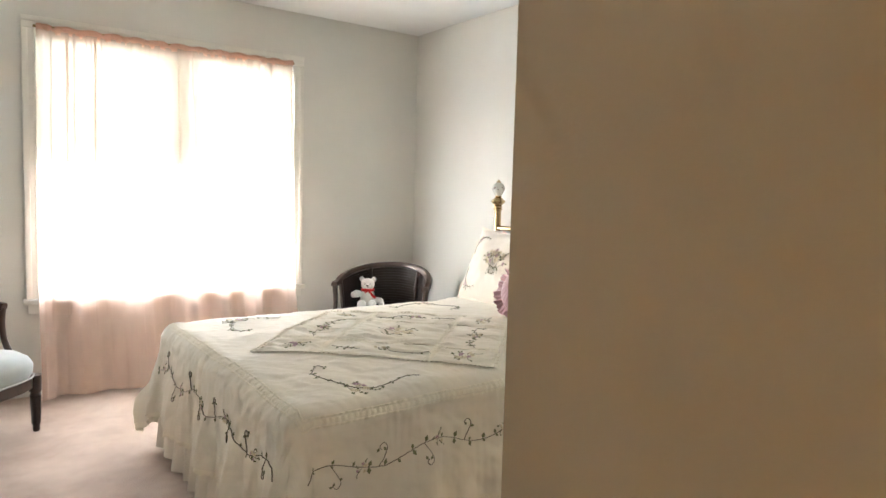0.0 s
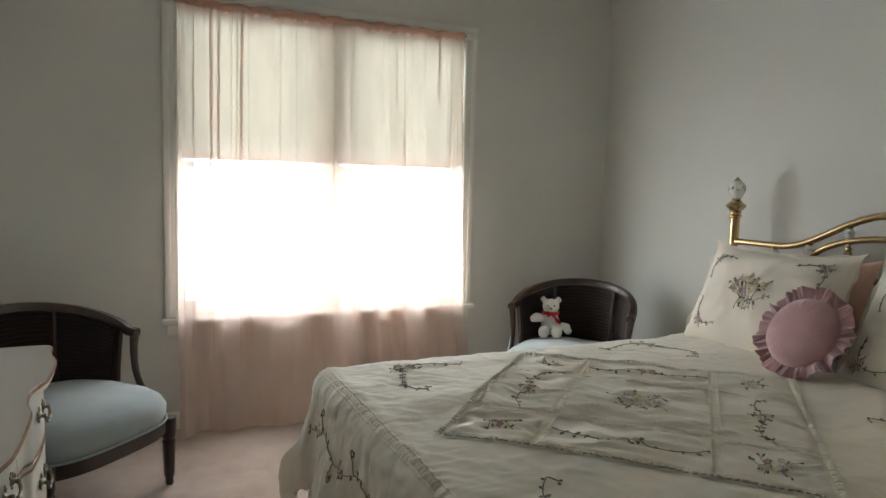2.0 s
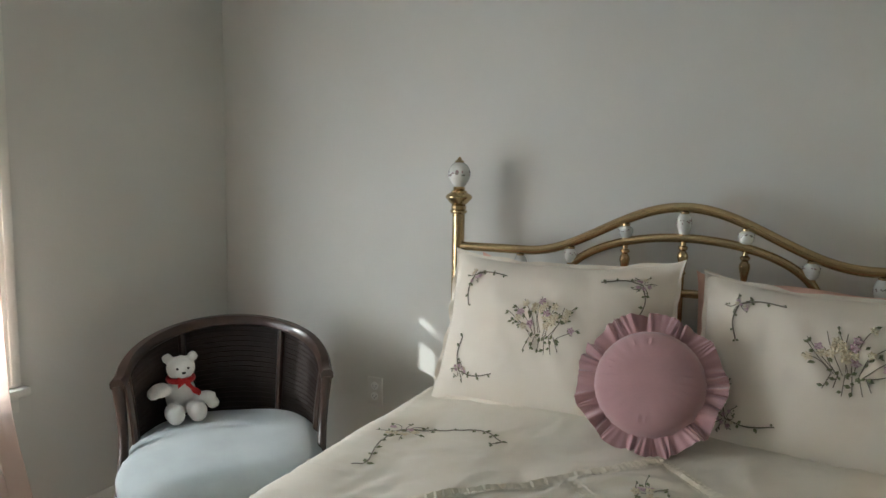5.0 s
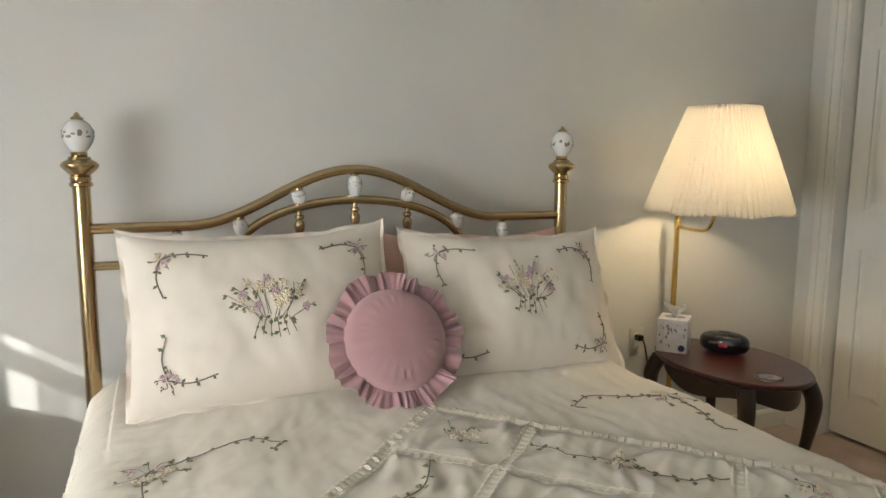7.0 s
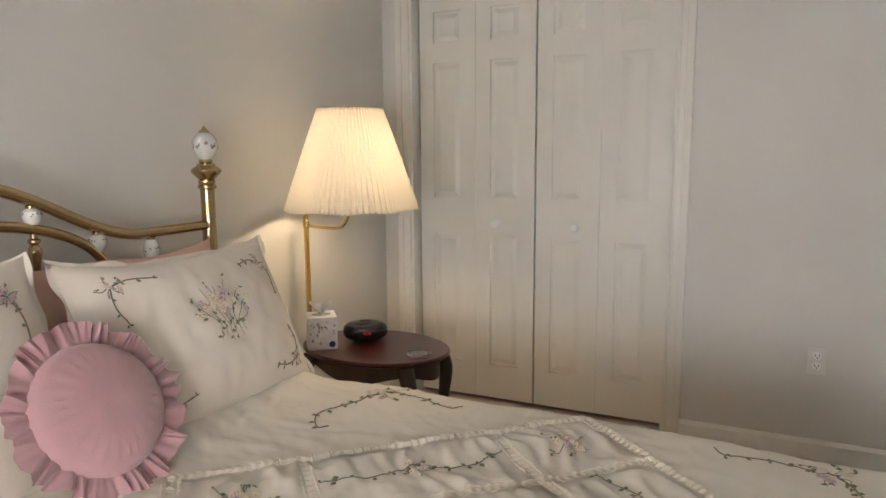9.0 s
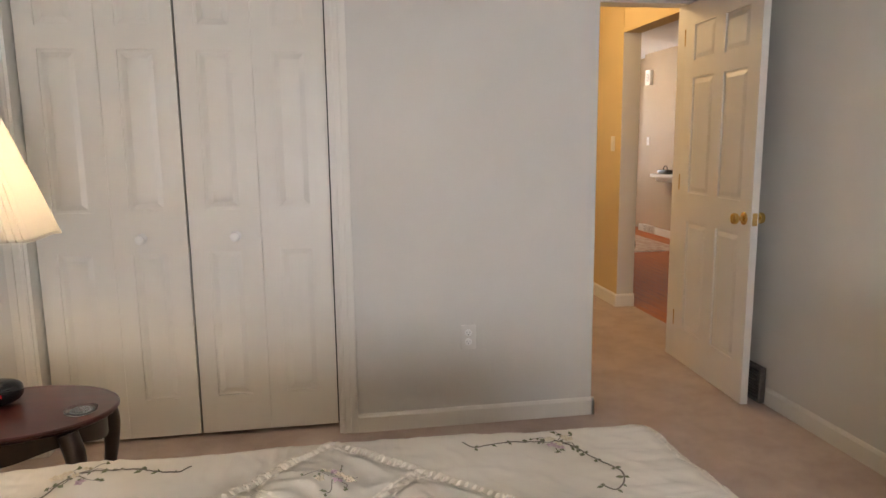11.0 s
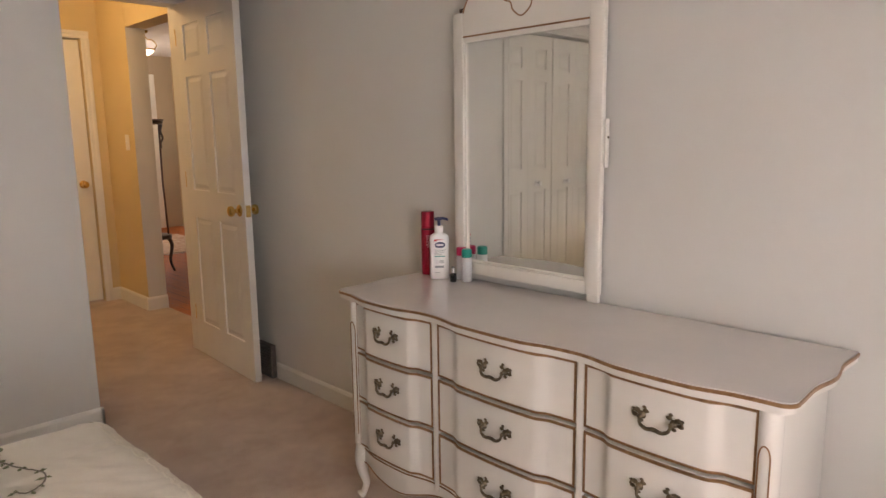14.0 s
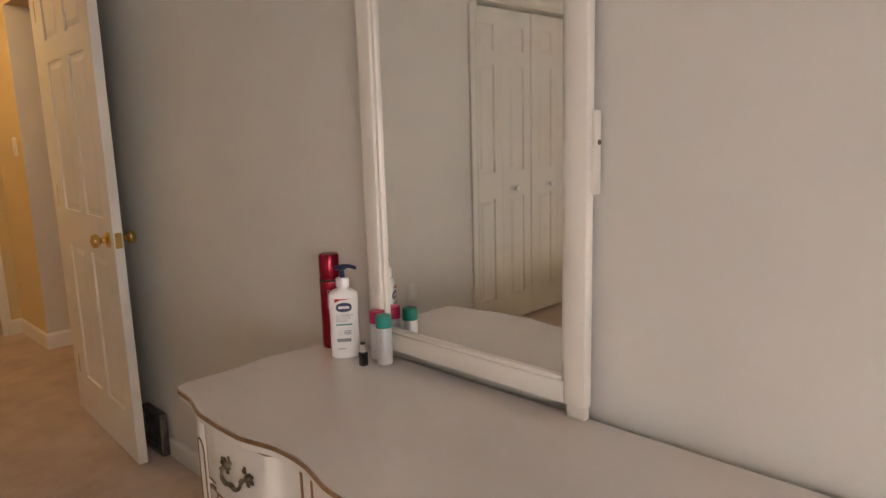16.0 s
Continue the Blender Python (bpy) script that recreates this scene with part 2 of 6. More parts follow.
def spline(points, n=8):
    """A smooth line through points."""
    p = [Vector(q) for q in points]
    p = [2 * p[0] - p[1]] + p + [2 * p[-1] - p[-2]]
    out = []
    for i in range(1, len(p) - 2):
        for k in range(n):
            t = k / n
            out.append(0.5 * ((2 * p[i]) + (p[i + 1] - p[i - 1]) * t + (2 * p[i - 1] - 5 * p[i] + 4 * p[i + 1] - p[i + 2]) * t * t + (3 * p[i] - p[i - 1] - 3 * p[i + 1] + p[i + 2]) * t ** 3))
    return out + [p[-2]]


def wall(name, specs, material, label=""):
    return part(name, boxes(*specs), material, smooth=False, kind="structure", label=label)


# the room's shell
T = 0.12
WX0, WX1, WZ0, WZ1 = 0.385, 1.93, 0.568, 2.095
wall("wall_north", [(XW - T, WX0, YN, YN + T, 0, ZC), (WX1, XE + T, YN, YN + T, 0, ZC), (WX0, WX1, YN, YN + T, 0, WZ0), (WX0, WX1, YN, YN + T, WZ1, ZC)], WALL)
wall("wall_east", [(XE, XE + T, -0.3, YN, 0, ZC)], WALL)
wall("wall_west", [(XW - T, XW, -0.14, YN, 0, ZC)], WALL)
CX0, CX1, CZ = 1.560, 2.80, 2.045
AX = 0.385
wall("wall_south", [(AX, CX0, YS - T, YS, 0, ZC), (CX1, XE, YS - T, YS, 0, ZC), (CX0, CX1, YS - T, YS, CZ, ZC)], WALL)
# Off-white wall; its shade and the warm hall light are put into this tan.
WARMSHADEWALL = plain("offwhite_wall_warm_shade", (0.50, 0.435, 0.34), (0.46, 0.40, 0.31), rough=0.7, scale=1.5, bump=0.25, bump_scale=90)
wall("wall_alcove", [(AX, AX + T, -0.14, YS - T, 0, ZC)], WARMSHADEWALL)
# Thin added sheet carries the painted shade over the side face and wall end.
wall("wall_alcove_shade_skin", [(AX - 0.002, AX - 0.0001, -0.14, YS - 0.002, 0, ZC)], WARMSHADEWALL)
wall("wall_closet_back", [(AX + T, XE, -0.35, -0.27, 0, ZC)], WALL)
DX0, DX1, DZ = -0.437, 0.345, 2.045
wall("wall_doorway", [(XW - T, DX0, -0.26, -0.14, 0, ZC), (DX1, 0.52, -0.26, -0.14, 0, ZC), (DX0, DX1, -0.26, -0.14, DZ, ZC)], WALL)
wall("ceiling", [(XW - T, XE + T, -0.26, YN + T, ZC, ZC + 0.1)], CEIL)
wall("floor", [(-0.74, XE + T, -2.2, YN + T, -0.06, 0)], CARPET, "pale pinkish beige cut pile carpet, lightly worn")
wall("ground", [(-60, 60, -60, 60, -0.75, -0.7)], GROUND)


def skirting(name, runs, material=TRIM, h=0.085, d=0.013):
    """Baseboards with a bevelled top: each run is x0, y0, x1, y1 and the side it grows to."""
    bm = bmesh.new()
    for x0, y0, x1, y1, sx, sy in runs:
        prof = [(0, 0), (d, 0), (d, h - 0.015), (d * 0.55, h - 0.004), (0, h)]
        a = [bm.verts.new((x0 + sx * p, y0 + sy * p, z)) for p, z in prof]
        b = [bm.verts.new((x1 + sx * p, y1 + sy * p, z)) for p, z in prof]
        for i in range(5):
            bm.faces.new((a[i], a[(i + 1) % 5], b[(i + 1) % 5], b[i]))
        bm.faces.new(a), bm.faces.new(b[::-1])
    return part(name, bm, material, kind="structure", smooth=False)


skirting("baseboard", [(XW, -0.14, XW, YN, 1, 0), (XE, YS, XE, YN, -1, 0), (XW, YN, XE, YN, 0, -1), (AX - 0.013, YS, CX0 - 0.07, YS, 0, 1), (CX1 + 0.07, YS, XE, YS, 0, 1), (AX, -0.14, AX, YS + 0.013, -1, 0)])


def casing(name, x0, x1, z0, z1, y, side, w=0.07, d=0.016, bottom=False, material=TRIM, parent=None):
    """A moulded frame round an opening in a wall along x."""
    e = thing(name, (0, 0, 0), "", "") if parent is None else parent
    if parent is None:
        tagged(e, kind="structure")

    def strip(nm, a0, a1, b0, b1, upright):
        bm = bmesh.new()
        ya, yb = sorted((y, y + side * d * 0.6))
        yc, yd = sorted((y, y + side * d))
        box(bm, a0, a1, ya, yb, b0, b1, 0.002, 1)
        if upright:
            o = x0 if a0 < x0 else x1
            s = -1 if a0 < x0 else 1
            xa, xb = sorted((o + s * w * 0.55, o + s * w))
            box(bm, xa, xb, yc, yd, b0, b1, 0.004, 2)
            xa, xb = sorted((o + s * 0.004, o + s * 0.016))
            box(bm, xa, xb, *sorted((y, y + side * d * 0.8)), b0, b1, 0.003, 2)
        else:
            box(bm, a0, a1, yc, yd, b1 - w * 0.45, b1, 0.004, 2)
            box(bm, x0, x1, *sorted((y, y + side * d * 0.8)), b0 + 0.004, b0 + 0.016, 0.003, 2)
        part(nm, bm, material, e, kind="structure")
    strip("side_casing", x0 - w, x0, z0, z1, True)
    strip("side_casing", x1, x1 + w, z0, z1, True)
    strip("head_casing", x0 - w, x1 + w, z1 + 0.001, z1 + w, False)
    return e


# window
win = tagged(thing("window_1", (0, 0, 0), "", ""), kind="structure")
casing("", WX0, WX1, WZ0, WZ1, YN, -1, parent=win)
part("window_sill", box(bmesh.new(), WX0 - 0.085, WX1 + 0.085, YN - 0.045, YN + 0.05, WZ0 - 0.03, WZ0 - 0.001, 0.008), TRIM, win, kind="structure")
part("apron", box(bmesh.new(), WX0 - 0.06, WX1 + 0.06, YN - 0.016, YN, WZ0 - 0.085, WZ0 - 0.031, 0.004), TRIM, win, kind="structure")
XM = 1.165
part("mullion", box(bmesh.new(), XM - 0.028, XM + 0.028, YN + 0.043, YN + 0.10, WZ0, WZ1, 0.004), TRIM, win, kind="structure")
for a, b in ((WX0, XM - 0.028), (XM + 0.028, WX1)):
    for z0, z1, y in ((WZ0, 1.350, YN + 0.045), (1.315, WZ1, YN + 0.075)):
        s = 0.032
        part("sash", boxes((a, a + s, y, y + 0.028, z0, z1), (b - s, b, y, y + 0.028, z0, z1), (a + s, b - s, y, y + 0.028, z0, z0 + (0.075 if z0 < 1 else s)), (a + s, b - s, y, y + 0.028, z1 - s, z1), bevel=0.003), TRIM, win, kind="structure")
        g = part("pane", boxes((a + s, b - s, y + 0.012, y + 0.016, z0 + s, z1 - s)), PANE, win, kind="structure", smooth=False)
        g.visible_shadow = False


def roller_shade(x0, x1):
    e = thing("roller_shade", (0, 0, 0), "cream fabric roller shade drawn halfway down inside the window", "window shade", "roller shades")
    bm = bmesh.new()
    tube(bm, [(x0, YN + 0.026, WZ1 - 0.03), (x1, YN + 0.026, WZ1 - 0.03)], 0.014, 12)
    part("roller", bm, TRIM, e)
    bm = bmesh.new()
    grid(bm, 12, 8, lambda u, v: (x0 + (x1 - x0) * u, YN + 0.012 + 0.003 * math.sin(5 * u), WZ1 - 0.03 - (WZ1 - 1.41) * v))
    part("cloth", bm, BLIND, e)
    part("hem_bar", box(bmesh.new(), x0 + 0.01, x1 - 0.01, YN + 0.006, YN + 0.018, 1.358, 1.386, 0.003), TRIM, e)


roller_shade(WX0 + 0.001, XM - 0.004)
roller_shade(XM + 0.004, WX1 - 0.001)

# the sheer curtain on its rod
RZ = 2.105
cur = thing("curtain", (0, 0, 0), "sheer peach curtain gathered on a rod, hanging to the carpet", "curtain")
CX_A, CX_B = WX0 + 0.0, WX1 - 0.025


FRNG = random.Random(11)
FOLDS = sorted((FRNG.uniform(0.01, 0.99), FRNG.uniform(0.005, 0.013), FRNG.uniform(-0.012, 0.012), FRNG.uniform(0.5, 1.0)) for _ in range(34))


def curtain_point(u, v):
    """A sheer hanging in soft waves, pinched into narrow overlapping folds that loosen downwards."""
    x = CX_A + (CX_B - CX_A) * u
    fine = math.sin(u * 150 + 2.2 * math.sin(u * 17)) + 0.6 * math.sin(u * 61 + 1.3)
    big = math.sin(u * 39 + 1.6 * math.sin(u * 9) + 0.7 * v) + 0.5 * math.sin(u * 23 + 2)
    depth = 0.003 * fine * (1 - smoothstep(0.05, 0.6, v)) + (0.006 + 0.026 * v) * big
    over = 0.0
    for c, w, drift, length in FOLDS:
        s = (x - CX_A - (CX_B - CX_A) * (c + drift * v)) / w
        if abs(s) < 1.6:
            k = (1 - smoothstep(length * 0.6, length * 1.1, v)) * math.exp(-s * s * 1.6)
            over -= 1.3 * w * s * k * 1.6
            depth += 0.006 * k
    kick = 0.03 + 0.035 * smoothstep(0.25, 0.7, v) + 0.125 * smoothstep(0.72, 1.0, v)
    rest = YN - 0.030 - 0.020 * smoothstep(0.5, 0.7, v)
    spread = -0.02 * v * (1 - u) + 0.03 * v * u
    return (x + spread + over + 0.006 * fine * v, min(rest, YN - kick - depth), RZ - 0.015 - (RZ - 0.04) * v)


bm = bmesh.new()
grid(bm, 900, 26, curtain_point)
part("sheer_panel", bm, CURTAIN, cur)
bm = bmesh.new()
grid(bm, 420, 8, lambda u, v: (CX_A + (CX_B - CX_A) * u, YN - 0.03 - 0.017 * math.sin(math.pi * min(1, v * 1.4)) - (0.004 + 0.004 * math.sin(u * 31)) * math.sin(u * 170 + 2 * math.sin(u * 19)), RZ + 0.016 + 0.004 * math.sin(u * 77) - 0.05 * v))
part("rod_pocket", bm, HEADING, cur, "gathered peach heading")
bm = tube(bmesh.new(), [(CX_A - 0.01, YN - 0.03, RZ), (CX_B + 0.01, YN - 0.03, RZ)], 0.008, 8)
for x in (CX_A - 0.008, CX_B + 0.008):
    tube(bm, [(x, YN - 0.03, RZ), (x, YN - 0.012, RZ)], 0.006, 8)
part("rod", bm, BRASS, cur)


# panelled doors
def panel_leaf(parent, w, h, t, cols, rows, stile, material, name="panel", both=True):
    """A door leaf from x 0 to w, y -t/2 to t/2, with raised panels."""
    rails = [(0, rows[0][0])] + [(rows[i][1], rows[i + 1][0]) for i in range(len(rows) - 1)] + [(rows[-1][1], h)]
    mid = (w - stile * (cols + 1)) / cols
    bm = bmesh.new()
    for c in range(cols + 1):
        x = c * (mid + stile)
        box(bm, x, x + stile, -t / 2, t / 2, 0, h)
    for c in range(cols):
        x = stile + c * (mid + stile)
        for a, b in rails:
            box(bm, x, x + mid, -t / 2, t / 2, a, b)
    part("frame", bm, material, parent, smooth=False)
    for c in range(cols):
        x = stile + c * (mid + stile)
        for a, b in rows:
            bm = bmesh.new()
            box(bm, x, x + mid, -t / 2 + 0.009, t / 2 - 0.009, a, b)
            for s in ((-1, 1) if both else (1,)):
                y0 = s * (t / 2 - 0.009)
                o = [(x + 0.012, a + 0.012), (x + mid - 0.012, a + 0.012), (x + mid - 0.012, b - 0.012), (x + 0.012, b - 0.012)]
                q = 0.034
                i = [(x + q, a + q), (x + mid - q, a + q), (x + mid - q, b - q), (x + q, b - q)]
                vo = [bm.verts.new((px, y0, pz)) for px, pz in o]
                vi = [bm.verts.new((px, s * (t / 2 - 0.002), pz)) for px, pz in i]
                bm.faces.new(vi)
                for k in range(4):
                    bm.faces.new((vo[k], vo[(k + 1) % 4], vi[(k + 1) % 4], vi[k]))
            part(name, bm, material, parent, smooth=False)


def round_knob(parent, where, direction, material, r=0.026, name="door_knob", label=""):
    q = Vector(direction).to_track_quat("Z", "Y").to_matrix().to_4x4()
    m = Matrix.Translation(where) @ q
    k = r / 0.026
    bm = lathe(bmesh.new(), [(a * k, b * k) for a, b in [(0.031, 0), (0.031, 0.004), (0.024, 0.010), (0.012, 0.014), (0.010, 0.026), (0.016, 0.032), (0.025, 0.038), (0.028, 0.048), (0.025, 0.058), (0.014, 0.063), (0.002, 0.064)]], 20, m)
    return part(name, bm, material, parent, label)


def room_door():
    e = thing("door_1", (-0.431, -0.157, 0.006), "open cream six panel door with a brass knob, beside the white dresser", "door", turn=86.5)
    e["kind"] = "structure"
    panel_leaf(e, 0.762, 2.02, 0.035, 2, [(0.20, 0.83), (0.99, 1.62), (1.71, 1.90)], 0.105, TRIM)
    for s in (-1, 1):
        round_knob(e, (0.762 - 0.062, s * 0.0175, 0.91), (0, s, 0), BRASSNEW, label="polished brass knob")
    part("latch_plate", box(bmesh.new(), 0.762, 0.7645, -0.0125, 0.0125, 0.88, 0.94, 0.001, 1), BRASSNEW, e, "brass latch plate")
    for z in (0.2, 1.0, 1.8):
        part("hinge", boxes((-0.008, 0.0, -0.02, 0.0, z, z + 0.09)), BRASSNEW, e)


room_door()
frame_1 = casing("door_frame", DX0, DX1, 0, DZ, -0.14, 1, w=0.055)
part("jamb", boxes((DX0, DX0 + 0.015, -0.26, -0.14, 0, DZ), (DX1 - 0.015, DX1, -0.26, -0.14, 0, DZ), (DX0 + 0.015, DX1 - 0.015, -0.26, -0.14, DZ - 0.015, DZ), bevel=0.001), TRIM, frame_1, kind="structure", smooth=False)

# closet with two folding doors
cc = casing("closet_frame", CX0, CX1, 0, CZ, YS, 1, w=0.07)
part("jamb", boxes((CX0, CX0 + 0.012, YS - T, YS, 0, CZ), (CX1 - 0.012, CX1, YS - T, YS, 0, CZ), (CX0 + 0.012, CX1 - 0.012, YS - T, YS, CZ - 0.012, CZ)), TRIM, cc, kind="structure", smooth=False)


def bifold(x, knob_leaf):
    e = thing("closet_door", (x, YS - 0.088, 0.02), "closed cream folding closet door with moulded panels and small knob", "closet door", "folding closet doors")
    w = 0.2975
    for i in (0, 1):
        leaf = new("leaf")
        leaf.parent, leaf.location = e, (i * (w + 0.0015), 0, 0)
        panel_leaf(leaf, w, 2.0, 0.032, 1, [(0.17, 0.83), (1.0, 1.66), (1.75, 1.90)], 0.075, TRIM)
    round_knob(e, (knob_leaf, 0.016, 0.885), (0, 1, 0), TRIMWHITE, 0.019, "knob")


bifold(1.5780, 0.406)
bifold(2.1835, 0.184)
# Added near-black sheet: the closet's inner shade as colour, seen through the door gaps.
part("closet_shade_sheet", boxes((CX0, CX1, YS - 0.15, YS - 0.14, 0, CZ)), plain("painted_closet_shade", (0.05, 0.05, 0.045), rough=0.9), cc, kind="structure", smooth=False)


PLATE = plain("ivory_plate", (0.69, 0.675, 0.63), rough=0.4)


def outlet(where, facing, label):
    e = thing("wall_outlet", where, label, "outlet", turn=facing)
    part("plate", box(bmesh.new(), -0.035, 0.035, 0, 0.006, -0.057, 0.057, 0.003), PLATE, e)
    for z in (-0.021, 0.021):
        part("socket", lathe(bmesh.new(), [(0.0165, 0), (0.0165, 0.0025), (0.015, 0.003)], 16, Matrix.Translation((0, 0.0055, z)) @ Matrix.Rotation(radians(-90), 4, "X")), TRIMWHITE, e)
        part("slots", boxes((-0.008, -0.006, 0.008, 0.0092, z - 0.002, z + 0.006), (0.006, 0.008, 0.008, 0.0092, z - 0.002, z + 0.006), (-0.002, 0.002, 0.008, 0.0092, z - 0.010, z - 0.006)), BLACK, e, smooth=False)


outlet((0.98, YS, 0.415), 0, "white duplex wall outlet on the plain wall")
outlet((XE, 3.84, 0.40), 90, "white duplex wall outlet beside the cane chair")
outlet((XE, 1.450, 0.485), 90, "white wall outlet behind the side table with a plug")
outlet((1.25, YN, 0.37), 180, "white duplex wall outlet behind the sheer curtain")

DUSTY = plain("dusty_metal", (0.16, 0.145, 0.125), (0.10, 0.09, 0.08), rough=0.6, scale=30)
vent = thing("floor_register", (XW + 0.013, 0.520, 0.005), "dusty grey metal baseboard heat register behind the open door", "vent")
part("face", boxes((0, 0.03, -0.09, 0.09, 0.165, 0.18), (0, 0.03, -0.09, 0.09, 0, 0.02), (0, 0.03, -0.09, -0.075, 0.02, 0.165), (0, 0.03, 0.075, 0.09, 0.02, 0.165), bevel=0.002), DUSTY, vent)
part("backing", boxes((0.0, 0.006, -0.075, 0.075, 0.02, 0.165)), DUSTY, vent, smooth=False)
for i in range(9):
    part("louvre", boxes((0.008, 0.026, -0.075, 0.075, 0.026 + 0.015 * i, 0.033 + 0.015 * i)), DUSTY, vent, smooth=False)

# the bed
BX0, BX1, BY0, BY1, BZ = 0.765, 2.76, 1.905, 3.43, 0.612
EDGE, SAG = 0.075, 0.018


def quilt_point(x, y, lift=0.0):
    """Where a spot of the flat quilt lies: over the mattress, round its edge and down the foot and sides."""
    ax, ay = BX0 + EDGE, (BY0 + EDGE if y < (BY0 + BY1) / 2 else BY1 - EDGE)
    sy = -1 if y < (BY0 + BY1) / 2 else 1
    dx, dy = max(0.0, ax - x), max(0.0, sy * (y - ay))
    d = math.hypot(dx, dy) if min(dx, dy) > 0 else max(dx, dy)
    if dx > 0 and dy > 0:
        d = max(dx, dy) + 0.25 * min(dx, dy)
    n1 = noise.noise((x * 5, y * 5, 1.0))
    n2 = noise.noise((x * 16 + 3 * n1, y * 22, 4.0))
    if d <= 0:
        puff = 0.008 * n1 + 0.0012 * n2
        edge = smoothstep(0.5, 0.0, min(x - ax, sy * (ay - y)))
        head = 0.02 * smoothstep(2.2, 2.5, x)
        return Vector((x, y, BZ + puff - 0.012 * edge + head + lift - SAG * smoothstep(1.5, 0.8, x) * smoothstep(2.5, 1.9, y)))
    nx, ny = (-dx / math.hypot(dx, dy), sy * dy / math.hypot(dx, dy))
    r = EDGE
    arc = math.pi / 2 * r
    along = x if dy > dx else y
    corner = min(dx, dy) / (max(dx, dy) + 1e-6)
    if d < arc:
        a = d / r
        out, down = r * math.sin(a), r * (1 - math.cos(a))
        dirx, dirz = math.cos(a), math.sin(a)
    else:
        out, down = r, r + d - arc
        dirx, dirz = 0.0, 1.0
    fall = smoothstep(0.05, 0.45, down)
    folds = 0.022 * fall * math.sin(along * 17 + 2.5 * noise.noise((along * 2, 3, 3))) + 0.010 * fall * math.sin(along * 41 + 1)
    out += 0.035 * fall + folds + 0.10 * corner * fall + 0.004 * n2
    p = Vector((ax if dx > 0 else x, ay if dy > 0 else y, BZ - 0.012 + 0.006 * n1))
    p += Vector((nx * out, ny * out, -down - SAG * smoothstep(1.5, 0.8, x) * smoothstep(2.5, 1.9, y)))
    return p + lift * Vector((nx * dirz, ny * dirz, dirx))


DROP = 0.42


def quilt_mesh(bm, x0, x1, y0, y1, step, lift=0.0, relief=None):
    nx, ny = max(1, round((x1 - x0) / step)), max(1, round((y1 - y0) / step))

    def f(u, v):
        x, y = x0 + (x1 - x0) * u, y0 + (y1 - y0) * v
        return quilt_point(x, y, lift + (relief(x, y) if relief else 0))
    grid(bm, nx, ny, f)


bed = thing("bed", (0, 0, 0), "brass bed with china finials, made up in cream embroidered bedding", "bed")
QX0, QY0, QY1 = BX0 - DROP + 0.05, BY0 - DROP + 0.05, BY1 + DROP - 0.05
DCX, DCY, DH, BANDW = 1.585, 2.635, 0.665, 0.27


def diamond(x, y):
    """Place in the rotated square, both from -1 to 1 inside it."""
    return ((x - DCX) + (y - DCY)) / DH, ((x - DCX) - (y - DCY)) / DH


def quilt_relief(x, y):
    a, b = diamond(x, y)
    q = 0.0
    if abs(a) < 1 and abs(b) < 1:
        for c in (a, b):
            for line in (-1, -1 + 2 * BANDW, 1 - 2 * BANDW, 1):
                q = max(q, 1 - abs(c - line) / 0.06)
    puff = 0.007 * (1 - max(0.0, q)) ** 0.7 if abs(a) < 1.02 and abs(b) < 1.02 else 0.004
    k = 1.0 if q < 0.01 else 1 - 0.75 * q
    inside = abs(a) < 1 and abs(b) < 1
    p1, p2 = (x + y) * 0.707, (x - y) * 0.707
    warp = 0.25 * noise.noise((x * 5, y * 5, 9))
    long = noise.noise((p1 * 30 + 8 * warp, p2 * 7, 2)) if inside else noise.noise((y * 24 + 6 * warp, x * 5, 2))
    ridge = 0.4 - abs(noise.noise((p1 * 17 + 5 * warp, p2 * 6, 6))) * 2
    near_foot = smoothstep(0.36, 0.10, x - BX0)
    near_side = smoothstep(0.30, 0.08, min(y - BY0, BY1 - y)) * (1 - near_foot)
    crinkle = near_foot * noise.noise((x * 5, y * 75, 3)) + near_side * noise.noise((x * 75, y * 5, 3)) + 0.35 * (1 - near_foot) * (1 - near_side) * noise.noise((x * 11, y * 70, 8))
    puff += 0.0024 * crinkle * (1 - 0.6 * max(0.0, q))
    fine = noise.noise((p1 * 62 + 9 * warp, p2 * 15, 4))
    return puff + k * ((0.0100 * long + 0.0105 * ridge + 0.0032 * fine) if inside else (0.0034 * long + 0.0026 * ridge + 0.0014 * fine))


def lace_strip(bm, p0, p1, w, n, lift=0.0035):
    """A raised band on the quilt, from p0 to p1, with a crocheted relief."""
    p0, p1 = Vector((*p0, 0)), Vector((*p1, 0))
    d = (p1 - p0).normalized()
    s = Vector((-d.y, d.x, 0))
    for edge in (-1, 0, 1):
        def f(u, v):
            q = p0 + (p1 - p0) * u + s * (edge * w * 0.38 + (v - 0.5) * w * (0.20 if edge else 0.42))
            wob = 0.0014 * math.sin(u * n * 3.1 + (1.5 if edge else 0)) * (0.8 if edge else 1)
            return quilt_point(q.x, q.y, lift + quilt_relief(q.x, q.y) + 0.0012 * math.sin(math.pi * v) + 0.6 * wob)
        grid(bm, n * 3, 2, f)


